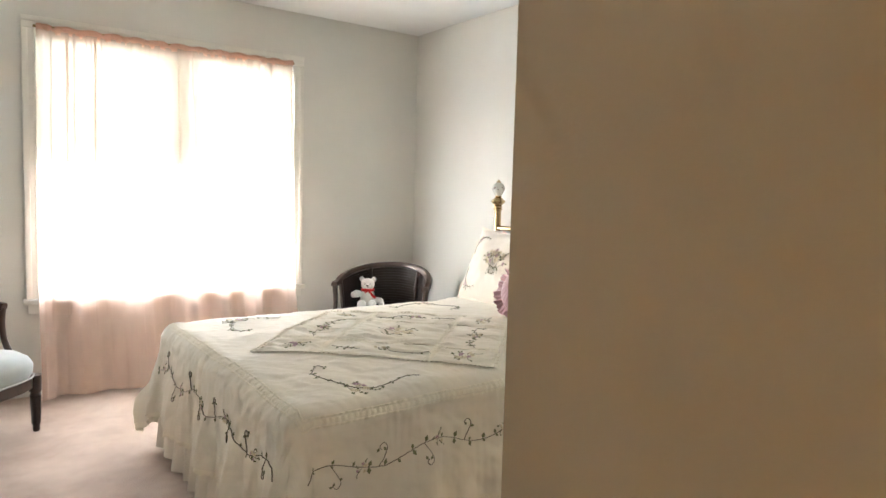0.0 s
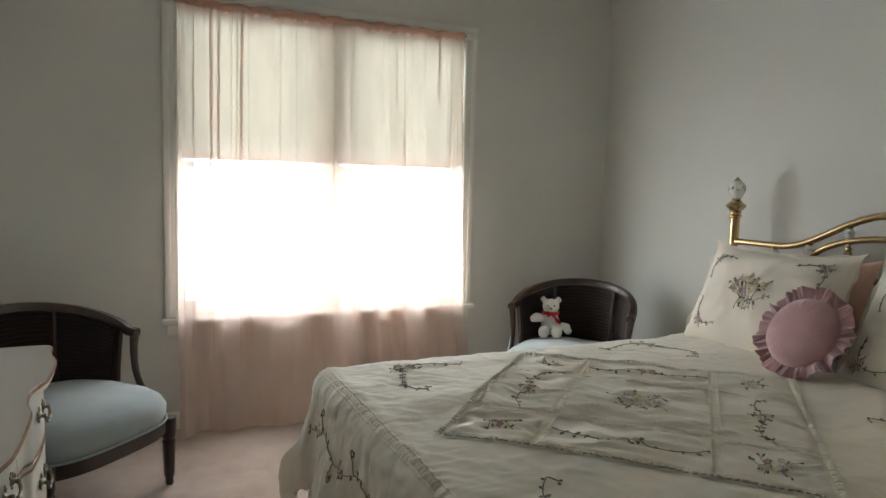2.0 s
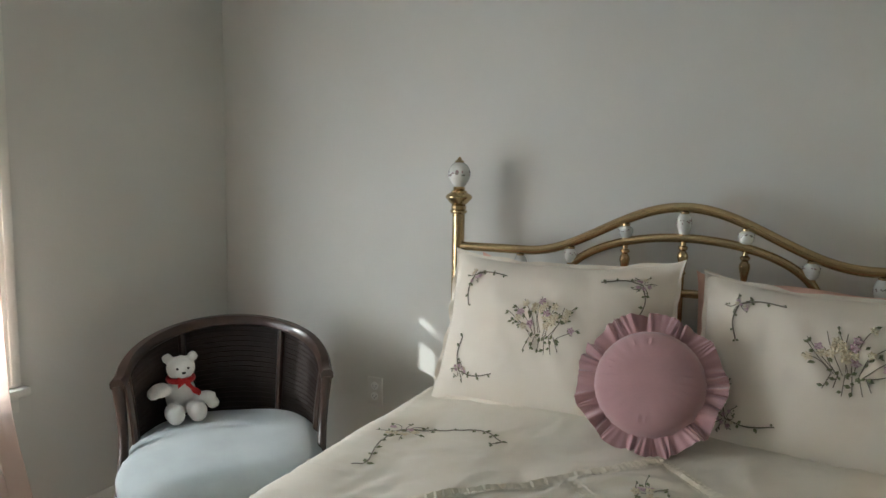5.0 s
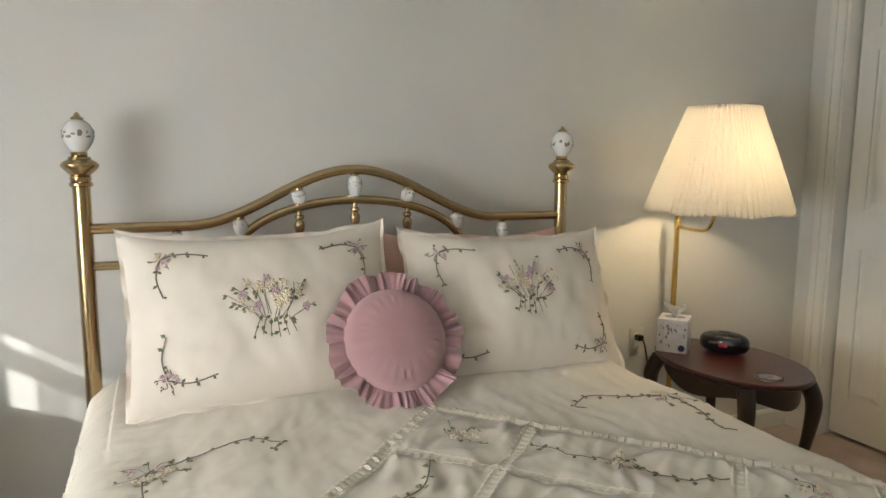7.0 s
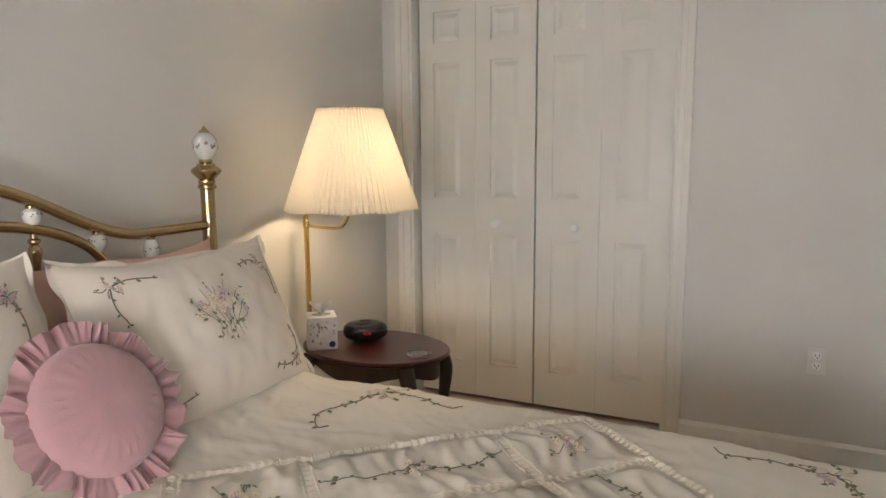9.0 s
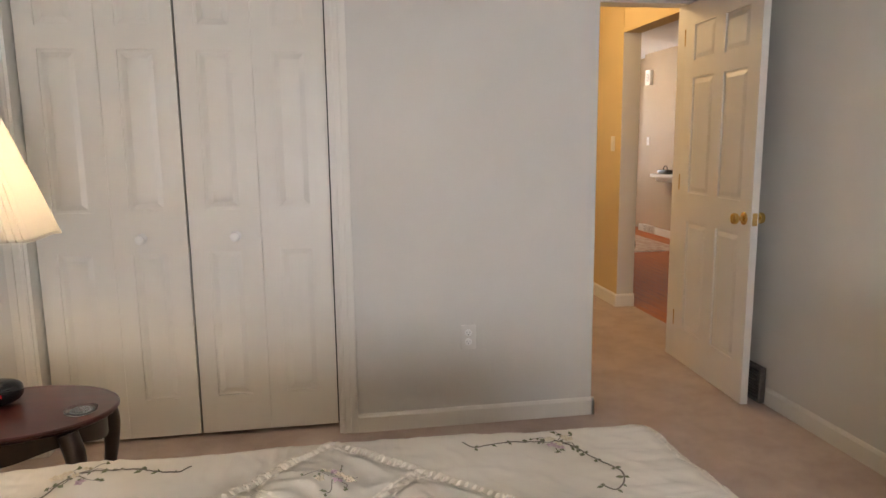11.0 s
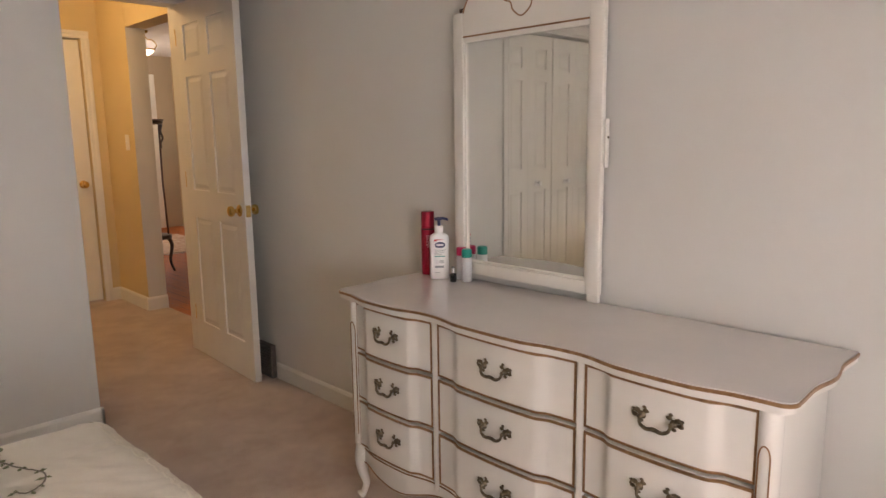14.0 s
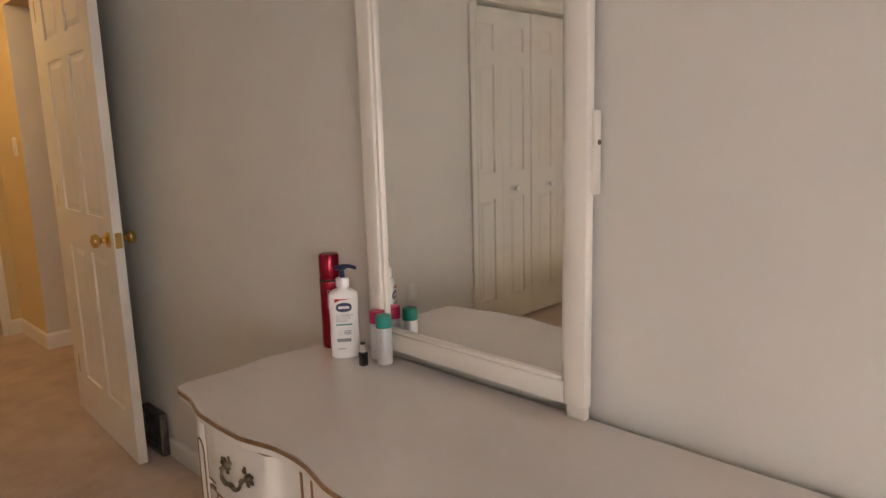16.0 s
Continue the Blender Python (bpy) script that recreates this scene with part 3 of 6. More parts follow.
def vine(bs, bl, bp, pts, seed, leaf=0.013, step=0.034, flower=0, place=None, both=True, r=0.0017):
    """Stem, leaves and blossoms along a line of the flat quilt; they go into three meshes."""
    rng = random.Random(seed)
    place = place or (lambda x, y, h: quilt_point(x, y, h + quilt_relief(x, y)))
    line = spline([(*p, 0) for p in pts], 10)
    tube(bs, [place(p.x, p.y, 0.003) for p in line], r, 5, 0.6)
    run = 0.0
    for a, b in zip(line, line[1:]):
        run += (b - a).length
        if run > step:
            run = rng.uniform(-0.3, 0.2) * step
            d = (b - a).normalized()
            for s in ((-1, 1) if rng.random() < 0.6 and both else (rng.choice((-1, 1)),)):
                w = d * rng.uniform(0.2, 0.8) + Vector((-d.y, d.x, 0)) * s
                blade(bl, b, w.normalized(), leaf * rng.uniform(0.8, 1.6), place, rng)


def blade(bm, at, way, size, place, rng, wide=0.32):
    side = Vector((-way.y, way.x, 0))
    ring = [at, at + way * size * 0.5 + side * size * wide, at + way * size, at + way * size * 0.5 - side * size * wide]
    low = [bm.verts.new(place(p.x, p.y, 0.0015)) for p in ring]
    mid = bm.verts.new(place(*(at + way * size * 0.5).xy, 0.0050))
    for i in range(4):
        bm.faces.new((low[i], low[(i + 1) % 4], mid))


def posy(bs, bl, bp, bq, x, y, size, seed, place=None, count=7):
    """An embroidered bunch: leaves and thin stems scattered outwards, blossoms towards the middle."""
    rng = random.Random(seed)
    place = place or (lambda x, y, h: quilt_point(x, y, h + quilt_relief(x, y)))
    at = Vector((x, y, 0))
    lean = rng.random() * 6.28
    for k in range(count):
        a = 2 * math.pi * (k + rng.uniform(-0.5, 0.5)) / count
        way = Vector((math.cos(a), math.sin(a), 0))
        bend = Vector((-way.y, way.x, 0)) * size * rng.uniform(-0.25, 0.25)
        far = rng.uniform(0.55, 1.05)
        tube(bs, [place(p.x, p.y, 0.002) for p in spline([tuple(at + way * size * 0.15), tuple(at + way * size * far * 0.6 + bend), tuple(at + way * size * far)], 3)], 0.0011, 4, 0.6)
        for j in range(3):
            p = at + way * size * rng.uniform(0.35, far)
            b = a + rng.uniform(-1.4, 1.4)
            blade(bl, p, Vector((math.cos(b), math.sin(b), 0)), min(0.017, size * rng.uniform(0.13, 0.24)), place, rng, 0.27)
    n = 4 + round(size * 45)
    for k in range(n):
        a, far = rng.random() * 6.28, math.sqrt(rng.random()) * 0.62
        c = at + Vector((math.cos(a), math.sin(a), 0)) * size * far
        r = min(0.017, size * rng.uniform(0.16, 0.22))
        for j in range(5):
            b = a + j * 1.257
            blade(bq if (k + seed) % 4 == 0 else bp, c, Vector((math.cos(b), math.sin(b), 0)), r, lambda x, y, h: place(x, y, h + 0.002), rng, 0.36)


coverlet = thing("bedspread", (0, 0, 0), "cream cotton bedspread with lace bands and embroidered vines", "bedspread")
bm = bmesh.new()
quilt_mesh(bm, QX0, 2.80, QY0, QY1, 0.0075, 0.0, quilt_relief)
part("cover", bm, QUILT, coverlet)
bm = bmesh.new()
c0, c1, c2, c3 = (DCX - DH, DCY), (DCX, DCY + DH), (DCX + DH, DCY), (DCX, DCY - DH)


def lerp2(a, b, t):
    return (a[0] + (b[0] - a[0]) * t, a[1] + (b[1] - a[1]) * t)


for a, b in ((c0, c1), (c1, c2), (c2, c3), (c3, c0)):
    lace_strip(bm, a, b, 0.040, 110)
for t in (BANDW, 1 - BANDW):
    lace_strip(bm, lerp2(c0, c1, t), lerp2(c3, c2, t), 0.034, 100)
    lace_strip(bm, lerp2(c0, c3, t), lerp2(c1, c2, t), 0.034, 100)
part("lace_insertion", bm, LACE, coverlet, "crocheted ecru lace bands")
bm = bmesh.new()
LX, LY0, LY1 = BX0 + 0.035, BY0 - 0.005, BY1 + 0.005
lace_strip(bm, (LX, LY0), (LX, LY1), 0.036, 160, 0.002)
lace_strip(bm, (LX, LY0), (2.5, LY0), 0.036, 170, 0.002)
lace_strip(bm, (LX, LY1), (2.5, LY1), 0.036, 170, 0.002)
part("edge_lace", bm, LACE, coverlet)


def scalloped_hem(bm, p0, p1, out):
    n = round((Vector(p1) - Vector(p0)).length / 0.006)

    def f(u, v):
        x, y = p0[0] + (p1[0] - p0[0]) * u, p0[1] + (p1[1] - p0[1]) * u
        k = v * (0.016 + 0.010 * abs(math.sin(u * n * 0.40)))
        return quilt_point(x + out[0] * k, y + out[1] * k, 0.002 * math.sin(v * 9 + u * n))
    grid(bm, n, 3, f)


bm = bmesh.new()
scalloped_hem(bm, (QX0, QY0), (QX0, QY1), (-1, 0))
scalloped_hem(bm, (QX0, QY0), (2.78, QY0), (0, -1))
scalloped_hem(bm, (QX0, QY1), (2.78, QY1), (0, 1))
part("scalloped_hem", bm, LACE, coverlet)

bs, bl, bp, bq = (bmesh.new() for _ in range(4))
g = 1 - 2 * BANDW


def at_diamond(a, b):
    return (DCX + (a + b) * DH / 2, DCY + (a - b) * DH / 2)


w = 1 - BANDW
for i, (a, b) in enumerate(((w, w), (w, -w), (-w, w), (-w, -w), (0, 0))):
    posy(bs, bl, bp, bq, *at_diamond(a, b), 0.062 if a or b else 0.10, 20 + i, count=7 if a or b else 10)
for i, (a, b, da, db) in enumerate(((w, 0, 0, 1), (-w, 0, 0, 1), (0, w, 1, 0), (0, -w, 1, 0))):
    pts = [at_diamond(a + da * s + db * k, b + db * s + da * k) for s, k in ((-0.42, 0.05), (-0.2, -0.03), (0, 0.02), (0.2, -0.03), (0.42, 0.04))]
    vine(bs, bl, bp, pts, 40 + i, 0.015, 0.03)
    posy(bs, bl, bp, bq, *at_diamond(a, b), 0.045, 60 + i, count=5)
for i, (cx, cy, sx, sy) in enumerate(((1.06, 3.25, -1, 1), (1.06, 2.03, -1, -1), (2.16, 3.27, 1, 1), (2.12, 2.03, 1, -1))):
    pts = [(cx - sx * 0.23, cy + sy * 0.01), (cx - sx * 0.20, cy - sy * 0.015), (cx - sx * 0.10, cy + sy * 0.012), (cx, cy), (cx + sx * 0.045, cy - sy * 0.10), (cx + sx * 0.075, cy - sy * 0.19), (cx + sx * 0.03, cy - sy * 0.26), (cx + sx * 0.01, cy - sy * 0.24)]
    vine(bs, bl, bp, pts, 80 + i, 0.014, 0.034, r=0.0020)
    posy(bs, bl, bp, bq, cx, cy, 0.07, 90 + i)


def scroll(fixed, lo, hi, horizontal, seed):
    """A long waving vine with curled tendrils along one hanging side."""
    rng = random.Random(seed)
    s, pts = lo, []
    k = 0
    while s < hi:
        off = 0.022 * math.sin(k * 0.9)
        pts.append((s, fixed + off) if horizontal else (fixed + off, s))
        s += 0.055
        k += 1
    vine(bs, bl, bp, pts, seed, 0.015, 0.05, r=0.0020)
    for j in range(2, len(pts) - 2, 3):
        x, y = pts[j]
        q = 1 if (j // 3) % 2 else -1
        curl = [(0, 0), (0.02, 0.03), (0.03, 0.055), (0.018, 0.07), (0.004, 0.06), (0.01, 0.05)]
        vine(bs, bl, bp, [(x + a, y + q * b) if horizontal else (x + q * b, y + a) for a, b in curl], seed + j, 0.012, 0.05, r=0.0018)
    for j in range(4, len(pts) - 2, 5):
        posy(bs, bl, bp, bq, *pts[j], 0.035, seed + 100 + j, count=4)


scroll(BY0 - 0.155, BX0 + 0.02, 2.7, True, 200)
scroll(BY1 + 0.155, BX0 + 0.02, 2.7, True, 230)
scroll(BX0 - 0.155, BY0 + 0.02, BY1 - 0.02, False, 260)
part("stem_embroidery", bs, STEM, coverlet, "dark green stitched stems", kind="stuff")
part("leaf_embroidery", bl, LEAF, coverlet, "olive stitched leaves", kind="stuff")
part("petal_embroidery", bp, PETAL, coverlet, "cream stitched petals", kind="stuff")
part("mauve_embroidery", bq, PETALPINK, coverlet, "mauve stitched petals", kind="stuff")


# mattress, skirt and frame under the quilt
part("mattress", box(bmesh.new(), BX0 + 0.03, BX1, BY0 + 0.03, BY1 - 0.03, 0.33, BZ - 0.035, 0.045, 3), SHAM, bed)
part("box_spring", box(bmesh.new(), BX0 + 0.04, BX1, BY0 + 0.04, BY1 - 0.04, 0.14, 0.328, 0.02), SHAM, bed)
for x in (1.0, 1.8, 2.6):
    for y in (BY0 + 0.15, BY1 - 0.15):
        part("support_leg", lathe(bmesh.new(), [(0.022, 0), (0.025, 0.01), (0.015, 0.03), (0.015, 0.139)], 10, Matrix.Translation((x, y, 0))), ANTIQUE, bed)


def skirt_side(p0, p1, out):
    length = (Vector(p1) - Vector(p0)).length
    bm = bmesh.new()

    def f(u, v):
        s = u * length
        k = (0.004 + 0.014 * v) * (math.sin(s * 48 + 2 * math.sin(s * 7)) + 0.5 * math.sin(s * 23)) + 0.02 * v
        return (p0[0] + (p1[0] - p0[0]) * u + out[0] * k, p0[1] + (p1[1] - p0[1]) * u + out[1] * k, 0.325 - 0.315 * v)
    grid(bm, round(length / 0.008), 6, f)
    part("dust_ruffle", bm, SHAM, bed, "gathered cream dust ruffle")


SKX, SKY0, SKY1 = BX0 + 0.015, BY0 + 0.015, BY1 - 0.015
skirt_side((SKX, SKY0), (2.75, SKY0), (0, -1))
skirt_side((SKX, SKY1), (2.75, SKY1), (0, 1))
skirt_side((SKX, SKY0), (SKX, SKY1), (-1, 0))

# headboard
HX, HY0, HY1 = 2.800, 1.930, 3.415


def bed_post(y):
    post = part("post", lathe(bmesh.new(), [(0.030, 0), (0.030, 0.03), (0.0215, 0.035), (0.0215, 1.152)], 24, Matrix.Translation((HX, y, 0))), BRASS, bed)
    part("collar", lathe(bmesh.new(), [(0.023, 1.142), (0.029, 1.147), (0.029, 1.153), (0.024, 1.157), (0.026, 1.163), (0.026, 1.169), (0.023, 1.172), (0.029, 1.178), (0.041, 1.190), (0.046, 1.197), (0.046, 1.202), (0.040, 1.209), (0.028, 1.215), (0.027, 1.221), (0.019, 1.224), (0.021, 1.229), (0.019, 1.235)], 28, Matrix.Translation((HX, y, 0))), BRASS, post)
    part("finial", lathe(bmesh.new(), [(0.015, 1.234), (0.020, 1.238), (0.029, 1.250), (0.0365, 1.266), (0.0385, 1.280), (0.0365, 1.294), (0.029, 1.307), (0.020, 1.315), (0.011, 1.319)], 28, Matrix.Translation((HX, y, 0))), CHINA, post, "white painted china finial")
    part("finial_tip", lathe(bmesh.new(), [(0.012, 1.316), (0.016, 1.320), (0.015, 1.323), (0.008, 1.327), (0.006, 1.333), (0.002, 1.337)], 16, Matrix.Translation((HX, y, 0))), BRASS, post)
    bm = bmesh.new()
    rng = random.Random(int(y * 10))
    for k in range(26):
        a, z = rng.random() * 6.28, 1.278 + rng.uniform(-0.009, 0.010)
        c = Vector((HX + 0.0378 * math.cos(a), y + 0.0378 * math.sin(a), z))
        n = Vector((math.cos(a), math.sin(a), 0))
        bmesh.ops.create_uvsphere(bm, u_segments=6, v_segments=4, radius=0.004, matrix=Matrix.Translation(c) @ n.to_track_quat("Z", "Y").to_matrix().to_4x4() @ Matrix.Diagonal((rng.uniform(0.6, 1.8), rng.uniform(0.6, 1.6), 0.25, 1)))
    part("painted_flowers", bm, CHINAPRINT, post, kind="stuff")


bed_post(HY0)
bed_post(HY1)
HYM, HW = (HY0 + HY1) / 2, (HY1 - HY0) / 2


def arch(y, low, high, w):
    t = abs(y - HYM) / w
    return low + (high - low) * (0.5 + 0.5 * math.cos(math.pi * min(1.0, t)))


def top_rail(y):
    d = abs(y - HYM)
    return 1.031 + 0.158 * (0.5 + 0.5 * math.cos(math.pi * min(1.0, d / 0.49)))


def low_rail(y):
    return 0.93 + 0.168 * math.sqrt(max(0.0, 1 - (abs(y - HYM) / 0.40) ** 2)) if abs(y - HYM) < 0.40 else 0.93


part("top_rail", tube(bmesh.new(), [(HX, HY0 + 0.01 + (HY1 - HY0 - 0.02) * k / 70, top_rail(HY0 + 0.01 + (HY1 - HY0 - 0.02) * k / 70)) for k in range(71)], 0.0150, 14), BRASS, bed)
part("arch_rail", tube(bmesh.new(), [(HX, HYM - 0.365 * math.cos(math.pi * k / 50), 0.93 + 0.167 * math.sin(math.pi * k / 50)) for k in range(51)], 0.0135, 14), BRASS, bed)
for z in (0.93, 0.36):
    part("cross_rail", tube(bmesh.new(), [(HX, HY0, z), (HX, HY1, z)], 0.0125, 14), BRASS, bed)
for k in range(-3, 4):
    y = HYM + k * 0.171
    zt = top_rail(y) - 0.012
    zl = 0.93 + 0.167 * math.sqrt(max(0, 1 - (abs(k) * 0.171 / 0.365) ** 2)) if abs(k) < 3 else 0.93
    h = zt - zl - 0.004
    hb = min(h, 0.085)
    m = Matrix.Translation((HX, y, zt - hb))
    b = part("spindle", lathe(bmesh.new(), [(0.008, 0), (0.012, 0.002), (0.012, 0.006), (0.008, 0.008), (0.008, hb - 0.008), (0.013, hb - 0.006), (0.013, hb - 0.001), (0.009, hb)], 14, m), BRASS, bed)
    part("china_sleeve", lathe(bmesh.new(), [(0.012, 0.0075), (0.0145, 0.010), (0.0185, hb * 0.28), (0.0215, hb * 0.45), (0.0222, hb * 0.56), (0.0205, hb * 0.74), (0.0150, hb - 0.010), (0.012, hb - 0.0075)], 16, m), CHINA, b, "white china sleeve with painted sprigs")
    bm = bmesh.new()
    rng = random.Random(k + 50)
    for q in range(22):
        a = rng.random() * 6.28
        c = Vector((HX + 0.0214 * math.cos(a), y + 0.0214 * math.sin(a), zt - hb * rng.uniform(0.30, 0.48)))
        bmesh.ops.create_icosphere(bm, subdivisions=1, radius=0.0022, matrix=Matrix.Translation(c))
    part("painted_sprig", bm, CHINAPRINT, b, kind="stuff")
    if hb < h:
        part("lower_rod", tube(bmesh.new(), [(HX, y, zl), (HX, y, zt - hb)], 0.006, 8), BRASS, bed)
    if abs(k) < 3:
        m = Matrix.Translation((HX, y, zl - 0.012))
        part("turned_baluster", lathe(bmesh.new(), [(0.007, -0.40), (0.007, -0.10), (0.012, -0.094), (0.008, -0.088), (0.010, -0.075), (0.016, -0.045), (0.015, -0.036), (0.009, -0.026), (0.014, -0.020), (0.014, -0.014), (0.008, -0.010), (0.008, 0.002)], 14, m), BRASS, bed)


# pillows
def bouquet(bs, bl, bp, bq, x, y, size, seed, place):
    """A tied bunch: stems fan out from a waist, blossoms fill the upper half, leaves hang round the stem ends."""
    rng = random.Random(seed)
    waist = Vector((x, y - 0.36 * size, 0))
    heads = []
    for k in range(13):
        a = radians(90 + (k - 6) * 11 + rng.uniform(-7, 7))
        foot = waist + Vector((-(k - 6) * 0.055 * size, rng.uniform(-0.1, 0.1) * size, 0))
        far = size * rng.uniform(0.80, 1.30)
        tip = foot + Vector((math.cos(a) * far * 0.68, math.sin(a) * far, 0))
        mid = foot.lerp(tip, 0.5) + Vector((rng.uniform(-0.12, 0.12), rng.uniform(-0.05, 0.12), 0)) * size
        tube(bs, [place(p.x, p.y, 0.002) for p in spline([tuple(foot), tuple(mid), tuple(tip)], 4)], 0.0010, 4, 0.6)
        heads.append(tip)
        for j in range(2 if 3 < k < 9 else 4):
            p = foot.lerp(tip, rng.uniform(0.45, 1.0))
            b = a + rng.uniform(-1.3, 1.3)
            blade(bl, p, Vector((math.cos(b), math.sin(b), 0)), rng.uniform(0.011, 0.017), place, rng, 0.27)
    for k in range(6):
        a = radians(-90 + (k - 2.5) * 9)
        foot = waist + Vector(((k - 2.5) * 0.13 * size, 0, 0))
        tip = foot + Vector((math.cos(a), math.sin(a), 0)) * size * rng.uniform(0.30, 0.48)
        tube(bs, [place(p.x, p.y, 0.002) for p in (foot, foot.lerp(tip, 0.5), tip)], 0.0011, 4, 0.6)
        for j in range(3):
            p = foot.lerp(tip, rng.uniform(-0.3, 1.0))
            b = a + rng.uniform(-1.5, 1.5)
            blade(bl, p, Vector((math.cos(b), math.sin(b), 0)), rng.uniform(0.011, 0.017), place, rng, 0.3)
    spots = [waist.lerp(h, rng.uniform(0.5, 0.95)) for h in heads] + [waist + Vector((rng.uniform(-0.42, 0.42), rng.uniform(0.2, 1.0), 0)) * size for _ in range(9)]
    for k, c in enumerate(spots):
        for j in range(5):
            b = k + j * 1.257
            blade(bq if k % 5 == 0 else bp, c, Vector((math.cos(b), math.sin(b), 0)), rng.uniform(0.011, 0.015), lambda x, y, h: place(x, y, h + 0.002), rng, 0.36)


def pillow_body(w, h, t, seed, ruffle=0.0, sag=0.0):
    """Face point of a pillow lying in x (width) and y (height), bulging along z."""
    def f(x, y, side, lift=0.0):
        a, b = abs(2 * x / w), abs(2 * y / h)
        k = max(0.0, (1 - a ** 2.3)) ** 0.72 * max(0.0, (1 - b ** 2.3)) ** 0.72
        wr = 0.014 * noise.noise((x * 8, y * 10, seed)) + 0.015 * (0.3 - abs(noise.noise((x * 15 + y * 7, y * 9 - x * 5, seed + 5)))) + 0.002 * noise.noise((x * 40, y * 25, seed))
        pinch = 1 - 0.045 * (1 - b) ** 0.8 * a ** 4 + 0.022 * a ** 8 * b ** 8
        pinchy = 1 - 0.055 * (1 - a ** 4) * b ** 4 + 0.065 * a ** 8 * b ** 6
        y = y + 0.012 * noise.noise((x * 6, 3.3, seed)) * b ** 3
        return Vector((x * pinch, y * pinchy - sag * (1 - a * a) * max(0, y), side * (t / 2 * k + wr * k + lift)))
    return f


def pillow(name, matrix, w, h, t, material, label, seed, embroidered=False, frill=0.0, up=0.0):
    e = thing(name, matrix.translation, label, "pillow", "pillows on the bed")
    e.matrix_basis = matrix
    f = pillow_body(w, h, t, seed, sag=0.02)
    bm = bmesh.new()
    for side in (1, -1):
        grid(bm, 48, 36, lambda u, v: f(w * (u - 0.5), h * (v - 0.5), side, 0.001))
    bmesh.ops.remove_doubles(bm, verts=bm.verts, dist=0.003)
    part("casing", bm, material, e)
    if frill:
        bm = bmesh.new()
        per = []
        for k in range(240):
            u = k / 240 * 4
            s, q = int(u), u % 1 - 0.5
            x, y = [(q * w, -h / 2), (w / 2, q * h), (-q * w, h / 2), (-w / 2, -q * h)][s]
            per.append((x, y))

        def g(u, v):
            x, y = per[int(u * 240) % 240]
            base = f(x, y, 1, 0)
            d = Vector((x / w, y / h, 0))
            d = Vector((math.copysign(max(0, abs(d.x) - 0.3), d.x), math.copysign(max(0, abs(d.y) - 0.3), d.y), 0)).normalized()
            k = v * frill * (0.8 + 0.25 * abs(math.sin(u * 240 * 0.33)))
            return base + d * k + Vector((0, 0, 0.007 * v * math.sin(u * 240 * 0.5) + 0.004 * math.sin(u * 55) * v))
        grid(bm, 240, 3, g, close_u=True)
        part("scalloped_edge", bm, material, e)
    if embroidered:
        bs, bl, bp, bq = (bmesh.new() for _ in range(4))

        def place(x, y, lift):
            return f(x, y, 1, 0.001 + lift)
        bouquet(bs, bl, bp, bq, 0, up + 0.005, 0.105, seed + 1, place)
        for sx, sy in ((-1, 1), (1, 1), (-1, -1), (1, -1)):
            cx, cy = sx * (w / 2 - 0.085), sy * (h / 2 - 0.075)
            posy(bs, bl, bq, bp, cx, cy, 0.037, seed + 7 * sx + 3 * sy, place, 6)
            vine(bs, bl, bp, [(cx, cy), (cx - sx * 0.05, cy + sy * 0.012), (cx - sx * 0.11, cy)], seed + 9 + sx, 0.010, 0.03, place=place, r=0.0018)
            vine(bs, bl, bp, [(cx, cy), (cx + sx * 0.012, cy - sy * 0.05), (cx, cy - sy * 0.10)], seed + 12 + sy, 0.010, 0.03, place=place, r=0.0018)
        part("stem_embroidery", bs, STEM, e, "dark green stitched stems", kind="stuff")
        part("leaf_embroidery", bl, LEAF, e, "olive stitched leaves", kind="stuff")
        part("petal_embroidery", bp, PETAL, e, "cream stitched petals", kind="stuff")
        part("mauve_embroidery", bq, PETALPINK, e, "mauve stitched petals", kind="stuff")
    return e


def leaning(x, y, z, tilt, spin=0.0):
    """A pillow stood on its long edge, facing down the bed: local x runs along -y, local y up, leaning back by tilt."""
    back = radians(tilt)
    right = Vector((0, -1, 0))
    up = Vector((math.sin(back), 0, math.cos(back)))
    face = right.cross(up)
    m = Matrix((right, up, face)).transposed().to_4x4()
    return Matrix.Translation((x, y, z)) @ m @ Matrix.Rotation(radians(spin), 4, "Z")


pillow("sham", leaning(2.515, 2.985, 0.828, 25, 1.0), 0.665, 0.445, 0.20, SHAM, "cream embroidered pillow sham leaning on the brass headboard", 3, True, 0.011)
pillow("sham", leaning(2.520, 2.262, 0.793, 27, -2.5), 0.665, 0.45, 0.20, SHAM, "cream embroidered pillow sham behind the round pink cushion", 8, True, 0.011, 0.025)
pillow("pillow", leaning(2.68, 2.985, 0.80, 18), 0.62, 0.44, 0.13, PEACH, "plain peach pillow standing behind the embroidered sham", 12)
pillow("pillow", leaning(2.69, 2.305, 0.782, 18, -1), 0.64, 0.44, 0.13, PEACH, "plain peach pillow with cream edge, behind the embroidered sham", 14)

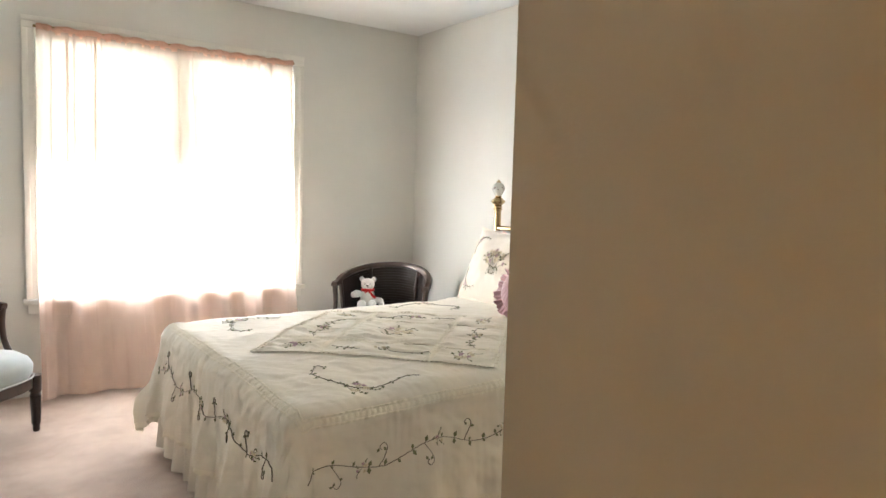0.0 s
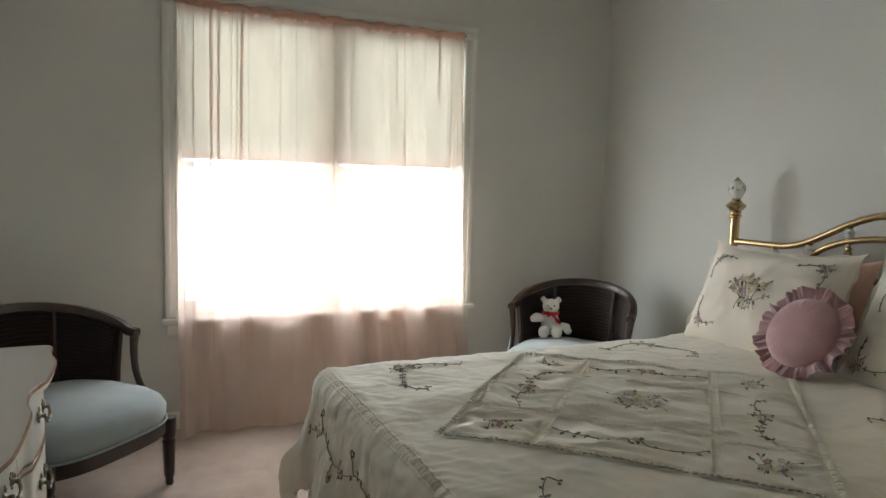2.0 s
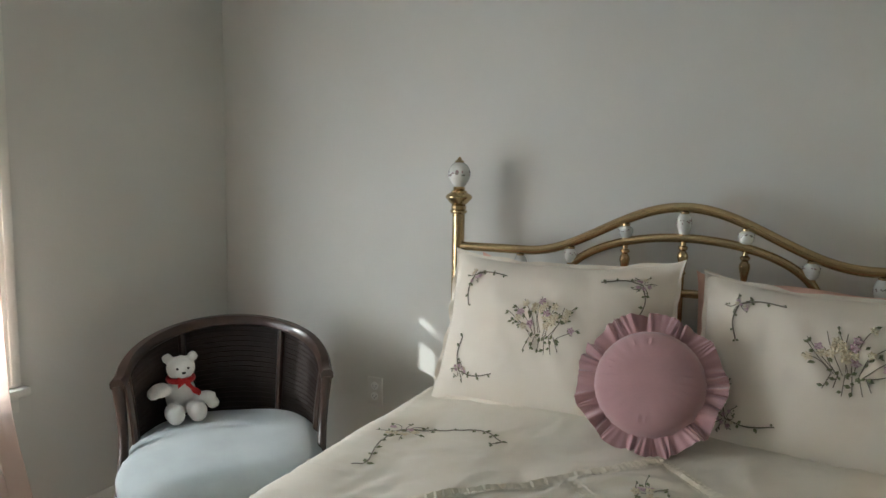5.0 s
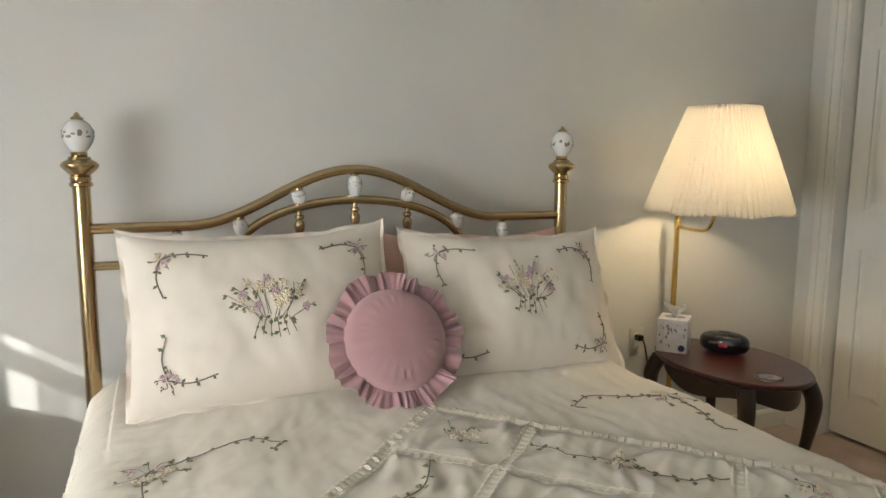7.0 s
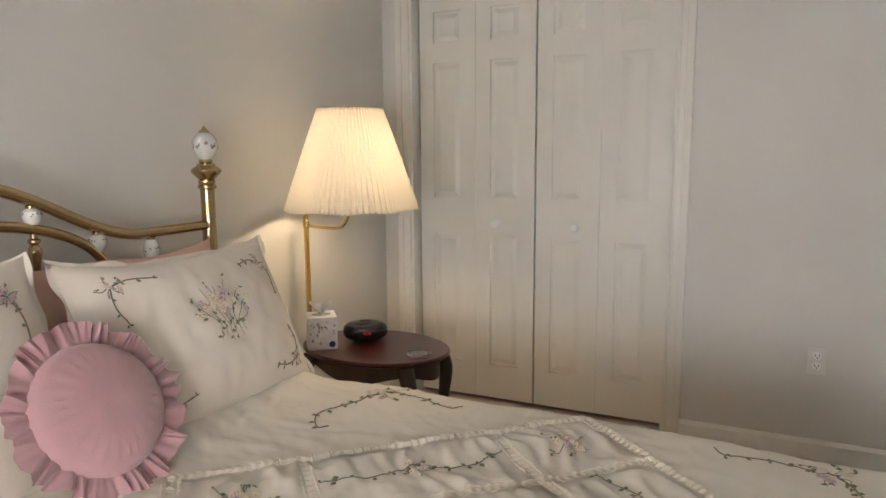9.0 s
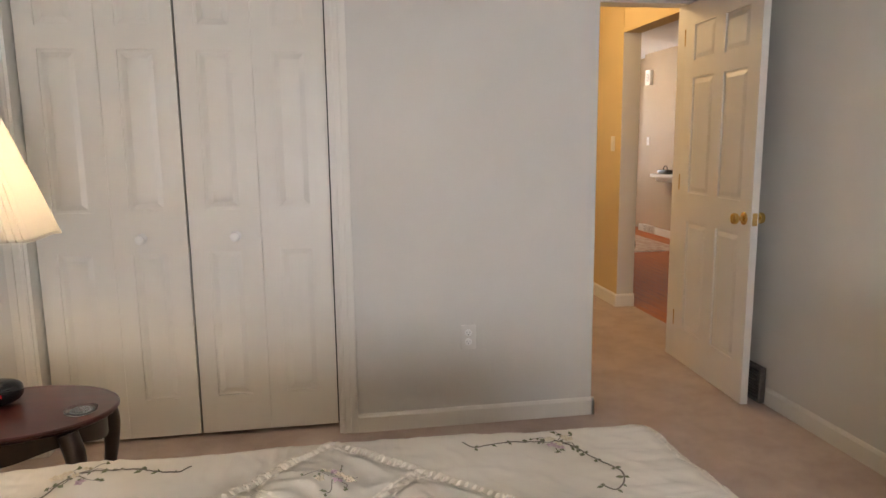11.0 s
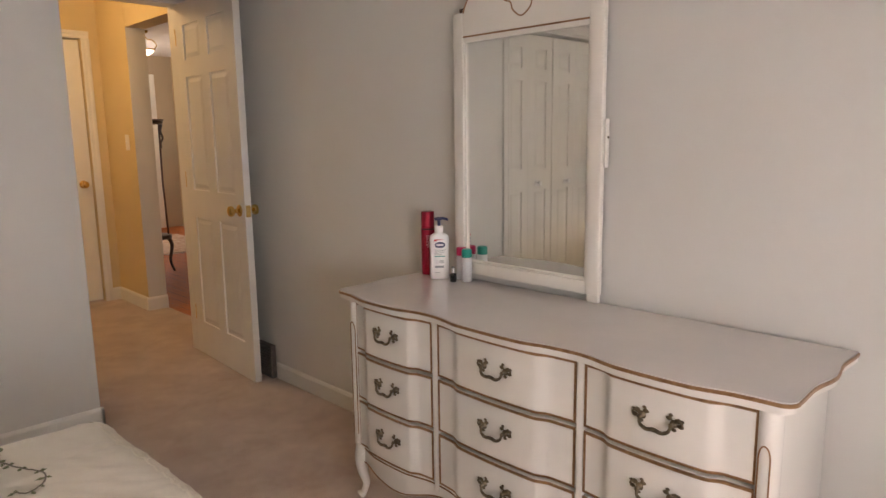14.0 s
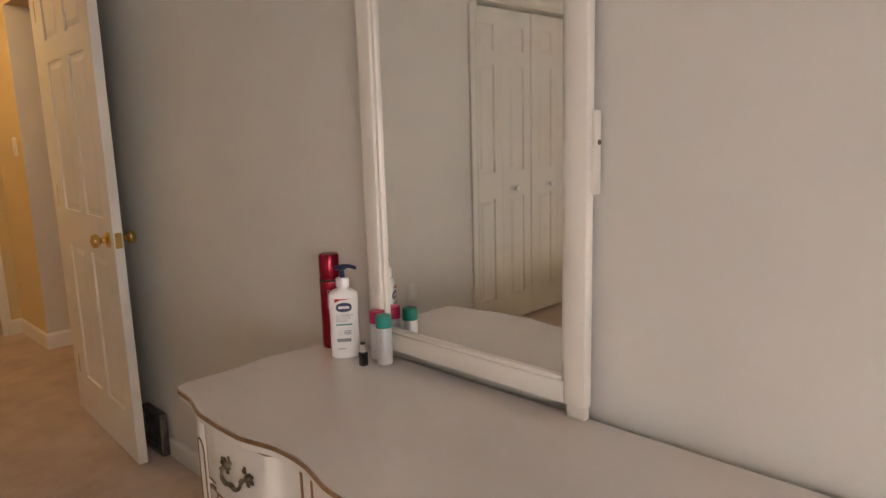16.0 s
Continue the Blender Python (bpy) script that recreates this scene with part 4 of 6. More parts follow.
# round cushion
cm = leaning(2.37, 2.69, 0.765, 30)
cushion = thing("cushion", cm.translation, "round dusty pink cushion with a gathered frill", "cushion")
cushion.matrix_basis = cm
CR = 0.136
bm = bmesh.new()
for side in (1, -1):
    def f(u, v):
        a, r = 2 * math.pi * u, CR * v
        k = (1 - v ** 2.4) ** 0.5 if v < 1 else 0.0
        z = side * (0.058 * k + 0.003 * k * noise.noise((r * math.cos(a) * 14, r * math.sin(a) * 14, 5)) + 0.012 * math.sin(a * 34 + 2 * math.sin(a * 7)) * smoothstep(0.45, 0.9, v) * (1 - v))
        return Vector((r * math.cos(a), r * math.sin(a), z))
    grid(bm, 72, 16, f, close_u=True)
bmesh.ops.remove_doubles(bm, verts=bm.verts, dist=0.0005)
part("pad", bm, PINK, cushion)
bm = bmesh.new()


def frill_point(u, v):
    a = 2 * math.pi * u
    wave = math.sin(a * 23 + 2.9 * math.sin(a * 5) + 1.5 * math.sin(a * 11)) + 0.6 * math.sin(a * 16 + 2) + 0.35 * math.sin(a * 61 + 3 * math.sin(a * 9))
    r = CR - 0.008 + 0.051 * v * (1 + 0.10 * math.sin(a * 9 + 1) + 0.06 * math.sin(a * 4))
    a += 0.05 * v * math.sin(a * 13)
    return Vector((r * math.cos(a), r * math.sin(a), 0.004 + (0.0105 + 0.004 * math.sin(a * 7)) * wave * v ** 0.8 + 0.012 * v - 0.006 * v * v))


grid(bm, 420, 8, frill_point, close_u=True)
part("frill", bm, PINK, cushion)


# the dresser
DY0, DY1 = 1.880, 3.275


COLS = ((1.902, 2.281), (2.306, 2.807), (2.831, 3.250))


def front(y):
    """Depth of the serpentine front at a place along it."""
    for a, b in COLS:
        if a <= y <= b:
            t = (y - a) / (b - a)
            s = smoothstep(0.13, 0.21, t) * (1 - smoothstep(0.76, 0.85, t))
            return -0.062 + 0.014 * s + 0.012 * math.sin(math.pi * t)
    return -0.064


def front_smooth(y):
    return sum(front(min(DY1 - 0.01, max(DY0 + 0.01, y + d))) for d in (-0.03, -0.015, 0, 0.015, 0.03)) / 5


dresser = thing("dresser", (0, 0, 0), "ivory nine drawer dresser with serpentine front and gilt lines", "dresser")
DB = -0.478
part("carcass", boxes((DB, -0.085, DY0 + 0.012, DY1 - 0.012, 0.17, 0.728), bevel=0.004), IVORY, dresser)


def slab(bm, outline, z0, z1):
    lo, hi = [bm.verts.new((x, y, z0)) for x, y in outline], [bm.verts.new((x, y, z1)) for x, y in outline]
    n = len(outline)
    for i in range(n):
        bm.faces.new((lo[i], lo[(i + 1) % n], hi[(i + 1) % n], hi[i]))
    bm.faces.new(lo[::-1])
    bm.faces.new(hi)


def top_outline(grow):
    pts = []
    y0, y1 = DY0 - 0.046, DY1 + 0.045
    for k in range(121):
        y = y0 + 0.03 + (y1 - y0 - 0.06) * k / 120
        pts.append((front_smooth(y) + 0.032 + grow, y))
    for k in range(1, 7):
        a = math.pi / 2 * k / 6
        pts.append((pts[120][0] - 0.03 * (1 - math.cos(a)) , y1 - 0.03 + (0.03 + grow) * math.sin(a)))
    for k in range(1, 13):
        t = k / 12
        pts.append((pts[126][0] + (DB - pts[126][0]) * t, y1 + grow - 0.010 * math.sin(math.pi * t) ** 2 * math.sin(3 * math.pi * t)))
    back = [(DB, y0 - grow)]
    fx = pts[0][0]
    for k in range(1, 12):
        t = 1 - k / 12
        back.append((fx - 0.03 + (DB - fx + 0.03) * t, y0 - grow + 0.010 * math.sin(math.pi * t) ** 2 * math.sin(3 * math.pi * t)))
    for k in range(0, 6):
        a = math.pi / 2 * (1 - k / 6)
        back.append((fx - 0.03 * (1 - math.cos(a)), y0 + 0.03 - (0.03 + grow) * math.sin(a)))
    return pts + back


bm = bmesh.new()
slab(bm, top_outline(0.0), 0.7572, 0.760)
part("top", bm, IVORYTOP, dresser, "glossy ivory top")
bm = bmesh.new()
slab(bm, top_outline(0.003), 0.7492, 0.757)
part("gilt_edge", bm, GILT, dresser, "brown gilt edge line")
bm = bmesh.new()
slab(bm, top_outline(-0.001), 0.735, 0.749)
slab(bm, top_outline(-0.012), 0.728, 0.7348)
part("top_moulding", bm, IVORY, dresser)
for a, b in ((DY0 + 0.013, COLS[0][0] - 0.002), (COLS[0][1] + 0.002, COLS[1][0] - 0.002), (COLS[1][1] + 0.002, COLS[2][0] - 0.002), (COLS[2][1] + 0.002, DY1 - 0.013)):
    part("face_stile", boxes((-0.085, -0.060, a, b, 0.17, 0.7278), bevel=0.002), IVORY, dresser)
ROWS_Z = ((0.555, 0.722), (0.378, 0.545), (0.200, 0.368))


def pull_bm():
    """An ornate bail pull in the plane x 0, along y."""
    bm = bmesh.new()
    for s in (-1, 1):
        m = Matrix.Translation((0, s * 0.038, 0)) @ Matrix.Rotation(radians(90), 4, "Y")
        lathe(bm, [(0.010, 0), (0.008, 0.004), (0.004, 0.008), (0.006, 0.014), (0.004, 0.018)], 10, m)
        for a, b, r in ((0.012, 0.010, 0.008), (-0.010, 0.012, 0.007), (0.017, -0.002, 0.007), (0.002, -0.013, 0.006), (0.020, 0.011, 0.005), (-0.006, 0.020, 0.005)):
            bmesh.ops.create_icosphere(bm, subdivisions=1, radius=r, matrix=Matrix.Translation((0.002, s * (0.038 + a), b)) @ Matrix.Diagonal((0.4, 1.25, 0.85, 1)))
        tube(bm, spline([(0.003, s * 0.038, 0), (0.004, s * 0.052, 0.010), (0.004, s * 0.060, 0.004), (0.003, s * 0.054, -0.003)], 4), 0.0026, 6)
    tube(bm, spline([(0.014, -0.038, 0.001), (0.018, -0.034, -0.014), (0.019, -0.018, -0.022), (0.018, 0, -0.019), (0.019, 0.018, -0.022), (0.018, 0.034, -0.014), (0.014, 0.038, 0.001)], 6), lambda t: 0.0032 + 0.0016 * math.sin(math.pi * t), 8)
    bmesh.ops.create_icosphere(bm, subdivisions=1, radius=0.006, matrix=Matrix.Translation((0.018, 0, -0.020)))
    return bm


pull_mesh = None
for c, (y0, y1) in enumerate(COLS):
    for r, (z0, z1) in enumerate(ROWS_Z):
        bm = bmesh.new()
        rows_ = []
        for k in range(41):
            y = y0 + (y1 - y0) * k / 40
            x = front(y0 + 1e-4 + (y1 - y0 - 2e-4) * k / 40)
            rows_.append([bm.verts.new(p) for p in ((-0.08, y, z0), (x - 0.004, y, z0), (x, y, z0 + 0.004), (x, y, z1 - 0.004), (x - 0.004, y, z1), (-0.08, y, z1))])
        for a, b in zip(rows_, rows_[1:]):
            for i in range(6):
                bm.faces.new((a[i], a[(i + 1) % 6], b[(i + 1) % 6], b[i]))
        bm.faces.new(rows_[0]), bm.faces.new(rows_[-1][::-1])
        d = part("drawer", bm, IVORY, dresser)
        bm = bmesh.new()
        for za, zb in ((z0 + 0.001, z0 + 0.008), (z1 - 0.008, z1 - 0.001)):
            grid(bm, 40, 1, lambda u, v: (front(y0 + 1e-4 + (y1 - y0 - 2e-4) * u) + 0.0012, y0 + (y1 - y0) * u, za + (zb - za) * v))
            grid(bm, 40, 1, lambda u, v: (front(y0 + 1e-4 + (y1 - y0 - 2e-4) * u) - 0.004 + 0.0052 * v, y0 + (y1 - y0) * u, za if za < z0 + 0.01 else zb))
        for ya, yb in ((y0, y0 + 0.007), (y1 - 0.007, y1)):
            box(bm, -0.062, front(ya + 0.003) + 0.0012, ya, yb, z0 + 0.0082, z1 - 0.0082)
        part("gilt_border", bm, GILT, d)
        ym, zm = (y0 + y1) / 2, (z0 + z1) / 2 + 0.008
        if pull_mesh is None:
            p = part("pull", pull_bm(), ANTIQUE, d, "antique brass bail pull")
            pull_mesh = p.data
        else:
            p = tagged(new("pull", pull_mesh), label="antique brass bail pull")
            p.parent = d
        p.location = (front(ym) , ym, zm)

bm = bmesh.new()


def apron_low(y):
    t = (y - DY0) / (DY1 - DY0)
    return 0.128 + 0.022 * math.cos(t * 2 * math.pi * 3) + 0.02 * math.exp(-((t - 0.5) / 0.06) ** 2) - 0.02 * (math.exp(-(t / 0.05) ** 2) + math.exp(-((1 - t) / 0.05) ** 2))


vs = []
for k in range(91):
    y = DY0 + 0.005 + (DY1 - DY0 - 0.01) * k / 90
    x = front_smooth(y) - 0.004
    vs.append([bm.verts.new(p) for p in ((x - 0.02, y, 0.198), (x, y, 0.198), (x, y, apron_low(y)), (x - 0.02, y, apron_low(y)))])
for a, b in zip(vs, vs[1:]):
    for i in range(4):
        bm.faces.new((a[i], a[(i + 1) % 4], b[(i + 1) % 4], b[i]))
bm.faces.new(vs[0]), bm.faces.new(vs[-1])
part("apron", bm, IVORY, dresser)
bm = bmesh.new()
for off in (0.004, 0.058):
    tube(bm, [(front_smooth(y) - 0.003, y, (apron_low(y) + 0.005) if off < 0.01 else 0.190) for y in [DY0 + 0.02 + (DY1 - DY0 - 0.04) * k / 90 for k in range(91)]], 0.0028, 5)
part("apron_line", bm, GILT, dresser)


def cabriole(x, y, sx, sy):
    bm = bmesh.new()
    tube(bm, spline([(x, y, 0.20), (x + sx * 0.008, y + sy * 0.006, 0.15), (x + sx * 0.006, y + sy * 0.004, 0.10), (x - sx * 0.004, y - sy * 0.002, 0.05), (x + sx * 0.004, y + sy * 0.003, 0.015), (x + sx * 0.012, y + sy * 0.008, 0.002)], 6), lambda t: 0.026 - 0.014 * smoothstep(0.1, 0.75, t) + 0.008 * smoothstep(0.85, 1.0, t), 10)
    part("leg", bm, IVORY, dresser)


for x, y, sx, sy in ((-0.075, DY0 + 0.025, 1, -1), (-0.075, DY1 - 0.025, 1, 1), (DB + 0.03, DY0 + 0.03, -1, -1), (DB + 0.03, DY1 - 0.03, -1, 1)):
    cabriole(x, y, sx, sy)
for y, s in ((DY0, -1), (DY1, 1)):
    post = part("corner_post", lathe(bmesh.new(), [(0.026, 0.195), (0.026, 0.7275)], 20, Matrix.Translation((-0.080, y - s * 0.010, 0))), IVORY, dresser)
    a = [(-0.0235, -s * 0.0 + q, z) for q, z in [(-0.012, 0.24)] + [(-0.012, 0.60)] + [(-0.012 * math.cos(math.pi * k / 8), 0.62 + 0.03 * math.sin(math.pi * k / 8)) for k in range(9)] + [(0.012, 0.60), (0.012, 0.24)]]
    bm = tube(bmesh.new(), [(-0.080 + math.sqrt(max(0, 0.0268 ** 2 - q * q)), y - s * 0.010 + q, z) for _, q, z in a], 0.0018, 5)
    part("gilt_arch", bm, GILT, post)

# mirror on the dresser
MX, MY0, MY1, MZ0 = -0.481, 1.999, 2.612, 0.784
mirror = thing("dresser_mirror", (0, 0, 0), "tall mirror in ivory frame with gilt lines and shaped crest", "mirror")
MT = 1.60
part("side_frame", box(bmesh.new(), MX, MX + 0.024, MY0, MY0 + 0.046, MZ0, 1.70, 0.005), IVORY, mirror)
part("side_frame", box(bmesh.new(), MX, MX + 0.024, MY1 - 0.048, MY1, MZ0, 1.70, 0.005), IVORY, mirror)
part("bottom_frame", box(bmesh.new(), MX, MX + 0.024, MY0 + 0.046, MY1 - 0.048, MZ0, MZ0 + 0.042, 0.005), IVORY, mirror)
bm = bmesh.new()
inner = ((MY0 + 0.046, MY0 + 0.054), (MY1 - 0.056, MY1 - 0.048))
for a, b in inner:
    box(bm, MX + 0.006, MX + 0.017, a, b, MZ0 + 0.042, MT, 0.002, 1)
box(bm, MX + 0.006, MX + 0.017, MY0 + 0.054, MY1 - 0.056, MZ0 + 0.042, MZ0 + 0.050, 0.002, 1)
part("inner_bead", bm, IVORY, mirror)
part("glass", boxes((MX + 0.004, MX + 0.008, MY0 + 0.05, MY1 - 0.05, MZ0 + 0.045, MT)), MIRROR, mirror, "silvered mirror glass", smooth=False)
part("backboard", boxes((MX - 0.012, MX - 0.001, MY0 + 0.01, MY1 - 0.01, MZ0 + 0.01, 1.72)), DARKWOOD, mirror, smooth=False)


def crest(y):
    t = abs(2 * (y - MY0) / (MY1 - MY0) - 1)
    return 1.705 + 0.055 * (1 - smoothstep(0.72, 0.92, t)) - 0.02 * math.exp(-((t - 0.86) / 0.05) ** 2) + 0.05 * smoothstep(0.5, 0.0, t)


bm = bmesh.new()
vs = []
for k in range(61):
    y = MY0 + (MY1 - MY0) * k / 60
    zb = MT if MY0 + 0.046 < y < MY1 - 0.048 else 1.699
    vs.append([bm.verts.new(p) for p in ((MX, y, zb), (MX + 0.022, y, zb), (MX + 0.022, y, crest(y)), (MX, y, crest(y)))])
for a, b in zip(vs, vs[1:]):
    for i in range(4):
        bm.faces.new((a[i], a[(i + 1) % 4], b[(i + 1) % 4], b[i]))
bm.faces.new(vs[0]), bm.faces.new(vs[-1])
part("crest", bm, IVORY, mirror)
bm = bmesh.new()
tube(bm, [(MX + 0.023, MY0 + 0.05, 1.618), (MX + 0.023, MY1 - 0.05, 1.618)], 0.003, 5)
tube(bm, [(MX + 0.023, y, crest(y) - 0.012) for y in [MY0 + 0.05 + (MY1 - MY0 - 0.10) * k / 60 for k in range(61)]], 0.0028, 5)
yc = (MY0 + MY1) / 2
tube(bm, [(MX + 0.023, p.x, p.y) for p in spline([(yc - 0.09, 1.735, 0), (yc - 0.07, 1.715, 0), (yc - 0.045, 1.705, 0), (yc - 0.035, 1.68, 0), (yc, 1.658, 0), (yc + 0.035, 1.68, 0), (yc + 0.045, 1.705, 0), (yc + 0.07, 1.715, 0), (yc + 0.09, 1.735, 0)], 6)], 0.0028, 5)
part("gilt_lines", bm, GILT, mirror)
for y in (MY0 + 0.022, MY1 - 0.022):
    part("foot_block", box(bmesh.new(), MX + 0.005, MX + 0.020, y - 0.02, y + 0.02, 0.7603, MZ0 - 0.0005, 0.002), IVORY, mirror)
part("bracket", box(bmesh.new(), MX - 0.008, MX + 0.012, MY1 + 0.0005, MY1 + 0.008, 1.18, 1.325, 0.002), IVORY, mirror)
part("bracket_screw", lathe(bmesh.new(), [(0.005, 0), (0.004, 0.002)], 10, Matrix.Translation((MX + 0.002, MY1 + 0.010, 1.27)) @ Matrix.Rotation(radians(-90), 4, "X")), ANTIQUE, mirror)

# side table
table = thing("side_table", (2.54, 1.365, 0), "dark cherry oval side table with curved legs, beside the bed", "side table")
TZ = 0.515
bm = bmesh.new()
lathe(bm, [(0.93, TZ - 0.024), (0.97, TZ - 0.020), (0.985, TZ - 0.016), (0.975, TZ - 0.013), (1.0, TZ - 0.010), (1.0, TZ - 0.004), (0.985, TZ)], 64, Matrix(), 0.302, 0.218)
part("tabletop", bm, TABLEWOOD, table, "polished cherry oval top")
bm = bmesh.new()


def ring_band(bm, rx, ry, z0, z1, t, n=64, wave=0.0):
    rows_ = []
    for k in range(n):
        a = 2 * math.pi * k / n
        lo = z0 + wave * (0.5 - 0.5 * math.cos(4 * a))
        c, s = math.cos(a), math.sin(a)
        rows_.append([bm.verts.new(p) for p in ((rx * c, ry * s, z1), (rx * c, ry * s, lo), ((rx - t) * c, (ry - t) * s, lo), ((rx - t) * c, (ry - t) * s, z1))])
    for k in range(n):
        a, b = rows_[k], rows_[(k + 1) % n]
        for i in range(4):
            bm.faces.new((a[i], a[(i + 1) % 4], b[(i + 1) % 4], b[i]))


ring_band(bm, 0.262, 0.181, TZ - 0.10, TZ - 0.024, 0.015, wave=0.03)
part("apron", bm, DARKWOOD, table)
for sx in (-1, 1):
    for sy in (-1, 1):
        x, y = sx * 0.205, sy * 0.138
        bm = tube(bmesh.new(), spline([(x, y, TZ - 0.03), (x + sx * 0.022, y + sy * 0.016, TZ - 0.10), (x + sx * 0.018, y + sy * 0.012, TZ - 0.20), (x, y, TZ - 0.34), (x + sx * 0.004, y + sy * 0.003, 0.06), (x + sx * 0.028, y + sy * 0.018, 0.003)], 6), lambda t: 0.029 - 0.014 * smoothstep(0.1, 0.7, t) + 0.006 * smoothstep(0.85, 1, t), 12)
        part("leg", bm, DARKWOOD, table)
bm = bmesh.new()
lathe(bm, [(0.9, 0.16), (0.95, 0.165), (0.95, 0.175), (0.9, 0.18)], 40, Matrix(), 0.17, 0.12)
part("lower_shelf", bm, DARKWOOD, table)

# swing arm lamp
PXL, PYL, LXC, LYC = 2.86, 1.345, 2.610, 1.392
lamp = thing("floor_lamp", (PXL, PYL, 0), "lit brass swing arm floor lamp with a pleated cream shade", "floor lamp")
part("base", lathe(bmesh.new(), [(0.075, 0), (0.078, 0.008), (0.070, 0.018), (0.03, 0.026), (0.014, 0.034)], 32), BRASS, lamp)
part("pole", lathe(bmesh.new(), [(0.0105, 0.03), (0.0105, 0.955), (0.013, 0.957), (0.013, 0.985), (0.010, 0.990), (0.012, 1.000), (0.006, 1.010)], 18), BRASSNEW, lamp)
dx, dy = LXC - PXL, LYC - PYL
part("swing_arm", tube(bmesh.new(), spline([(0, 0, 0.965), (dx * 0.35, dy * 0.35, 0.962), (dx * 0.72, dy * 0.72, 0.967), (dx * 0.88, dy * 0.88, 1.0), (dx * 0.97, dy * 0.97, 1.055), (dx, dy, 1.09)], 6), 0.006, 10), BRASSNEW, lamp)
part("socket_stem", lathe(bmesh.new(), [(0.008, 1.07), (0.018, 1.08), (0.018, 1.13), (0.015, 1.14)], 16, Matrix.Translation((dx, dy, 0))), BRASSNEW, lamp)
bulb = part("bulb", lathe(bmesh.new(), [(0.012, 1.141), (0.016, 1.16), (0.028, 1.19), (0.028, 1.205), (0.018, 1.225), (0.004, 1.232)], 16, Matrix.Translation((dx, dy, 0))), glow("warm_bulb", (1.0, 0.75, 0.45), 12.0), lamp)
bulb.visible_shadow = False
part("harp", tube(bmesh.new(), spline([(dx, dy - 0.015, 1.10), (dx, dy - 0.055, 1.18), (dx, dy - 0.05, 1.30), (dx, dy, 1.385), (dx, dy + 0.05, 1.30), (dx, dy + 0.055, 1.18), (dx, dy + 0.015, 1.10)], 6), 0.002, 6), BRASSNEW, lamp)
bm = bmesh.new()
NP = 72


def shade_point(u, v):
    a = 2 * math.pi * u
    r = 0.119 + (0.248 - 0.119) * v + 0.010 * v * (1 - v)
    saw = abs(((u * NP) % 1) - 0.5) * 2
    r += (saw - 0.5) * (0.004 + 0.006 * v) + 0.004 * v * math.sin(8 * a)
    return (dx + r * math.cos(a), dy + r * math.sin(a), 1.412 - 0.368 * v + 0.004 * v * math.cos(8 * a))


grid(bm, NP * 4, 8, shade_point, close_u=True)
shade = part("shade", bm, SHADECLOTH, lamp, "pleated cream fabric shade")
bm = bmesh.new()
for v, w in ((0.0, 0.010), (0.985, 0.008)):
    grid(bm, NP * 4, 1, lambda u, k: (lambda p: (p[0] + (p[0] - dx) * 0.008, p[1] + (p[1] - dy) * 0.008, p[2] - w * k + 0.001))(shade_point(u, v)), close_u=True)
part("shade_trim", bm, SHADECLOTH, lamp, kind="stuff")
bm = bmesh.new()
for k in range(3):
    a = 2 * math.pi * k / 3
    tube(bm, [(dx, dy, 1.385), (dx + 0.105 * math.cos(a), dy + 0.105 * math.sin(a), 1.405)], 0.0015, 5)
lathe(bm, [(0.008, 1.380), (0.010, 1.388), (0.004, 1.395), (0.006, 1.402), (0.002, 1.412)], 12, Matrix.Translation((dx, dy, 0)))
part("shade_spider", bm, BRASSNEW, lamp)
plug = thing("plug", (XE - 0.007, 1.450, 0.506), "black plug in the wall outlet behind the side table", "plug")
part("plug_body", box(bmesh.new(), -0.028, 0, -0.014, 0.014, -0.012, 0.012, 0.004), BLACK, plug)
part("cord", tube(bmesh.new(), spline([(-0.026, 0, 0), (-0.04, -0.01, -0.03), (-0.035, -0.04, -0.16), (-0.03, -0.07, -0.36), (-0.06, -0.10, -0.490), (-0.08, -0.12, -0.499)], 6), 0.003, 6), BLACK, plug)


def writing(name, text, size, material, parent, matrix, align="CENTER"):
    """Raised letters in the built-in font, turned into a mesh."""
    cu = bpy.data.curves.new(name, "FONT")
    cu.body, cu.size, cu.extrude, cu.align_x = text, size, 0.0003, align
    tmp = bpy.data.objects.new(name, cu)
    scene.collection.objects.link(tmp)
    me = bpy.data.meshes.new_from_object(tmp.evaluated_get(bpy.context.evaluated_depsgraph_get()))
    bpy.data.objects.remove(tmp)
    me.materials.clear()
    me.materials.append(material)
    ob = new(name, me)
    ob.parent, ob.matrix_basis = parent, matrix
    return ob


UPRIGHT = Matrix.Rotation(radians(90), 4, "X")
GREY = plain("grey_print", (0.25, 0.27, 0.28), rough=0.5)
NAVY = plain("navy_print", (0.012, 0.02, 0.08), rough=0.3)
PALEPRINT = plain("pale_print", (0.62, 0.60, 0.64), (0.74, 0.72, 0.70), rough=0.5, scale=40)
WHITEPL = plain("white_plastic", (0.80, 0.80, 0.78), rough=0.3)
REDPL = plain("metallic_crimson", (0.42, 0.012, 0.04), (0.32, 0.008, 0.03), rough=0.22, metal=0.5)
TEAL = plain("teal_plastic", (0.0, 0.26, 0.20), rough=0.4)
ROSE = plain("rose_plastic", (0.52, 0.02, 0.09), rough=0.4)
FROST = plain("frosted_plastic", (0.80, 0.80, 0.80), rough=0.35)
FROST.node_tree.nodes["Principled BSDF"].inputs["Transmission Weight"].default_value = 0.45
STEEL = plain("bright_steel", (0.7, 0.7, 0.7), rough=0.2, metal=1.0)
PAPER = plain("tissue_paper", (0.82, 0.82, 0.82), rough=0.9)

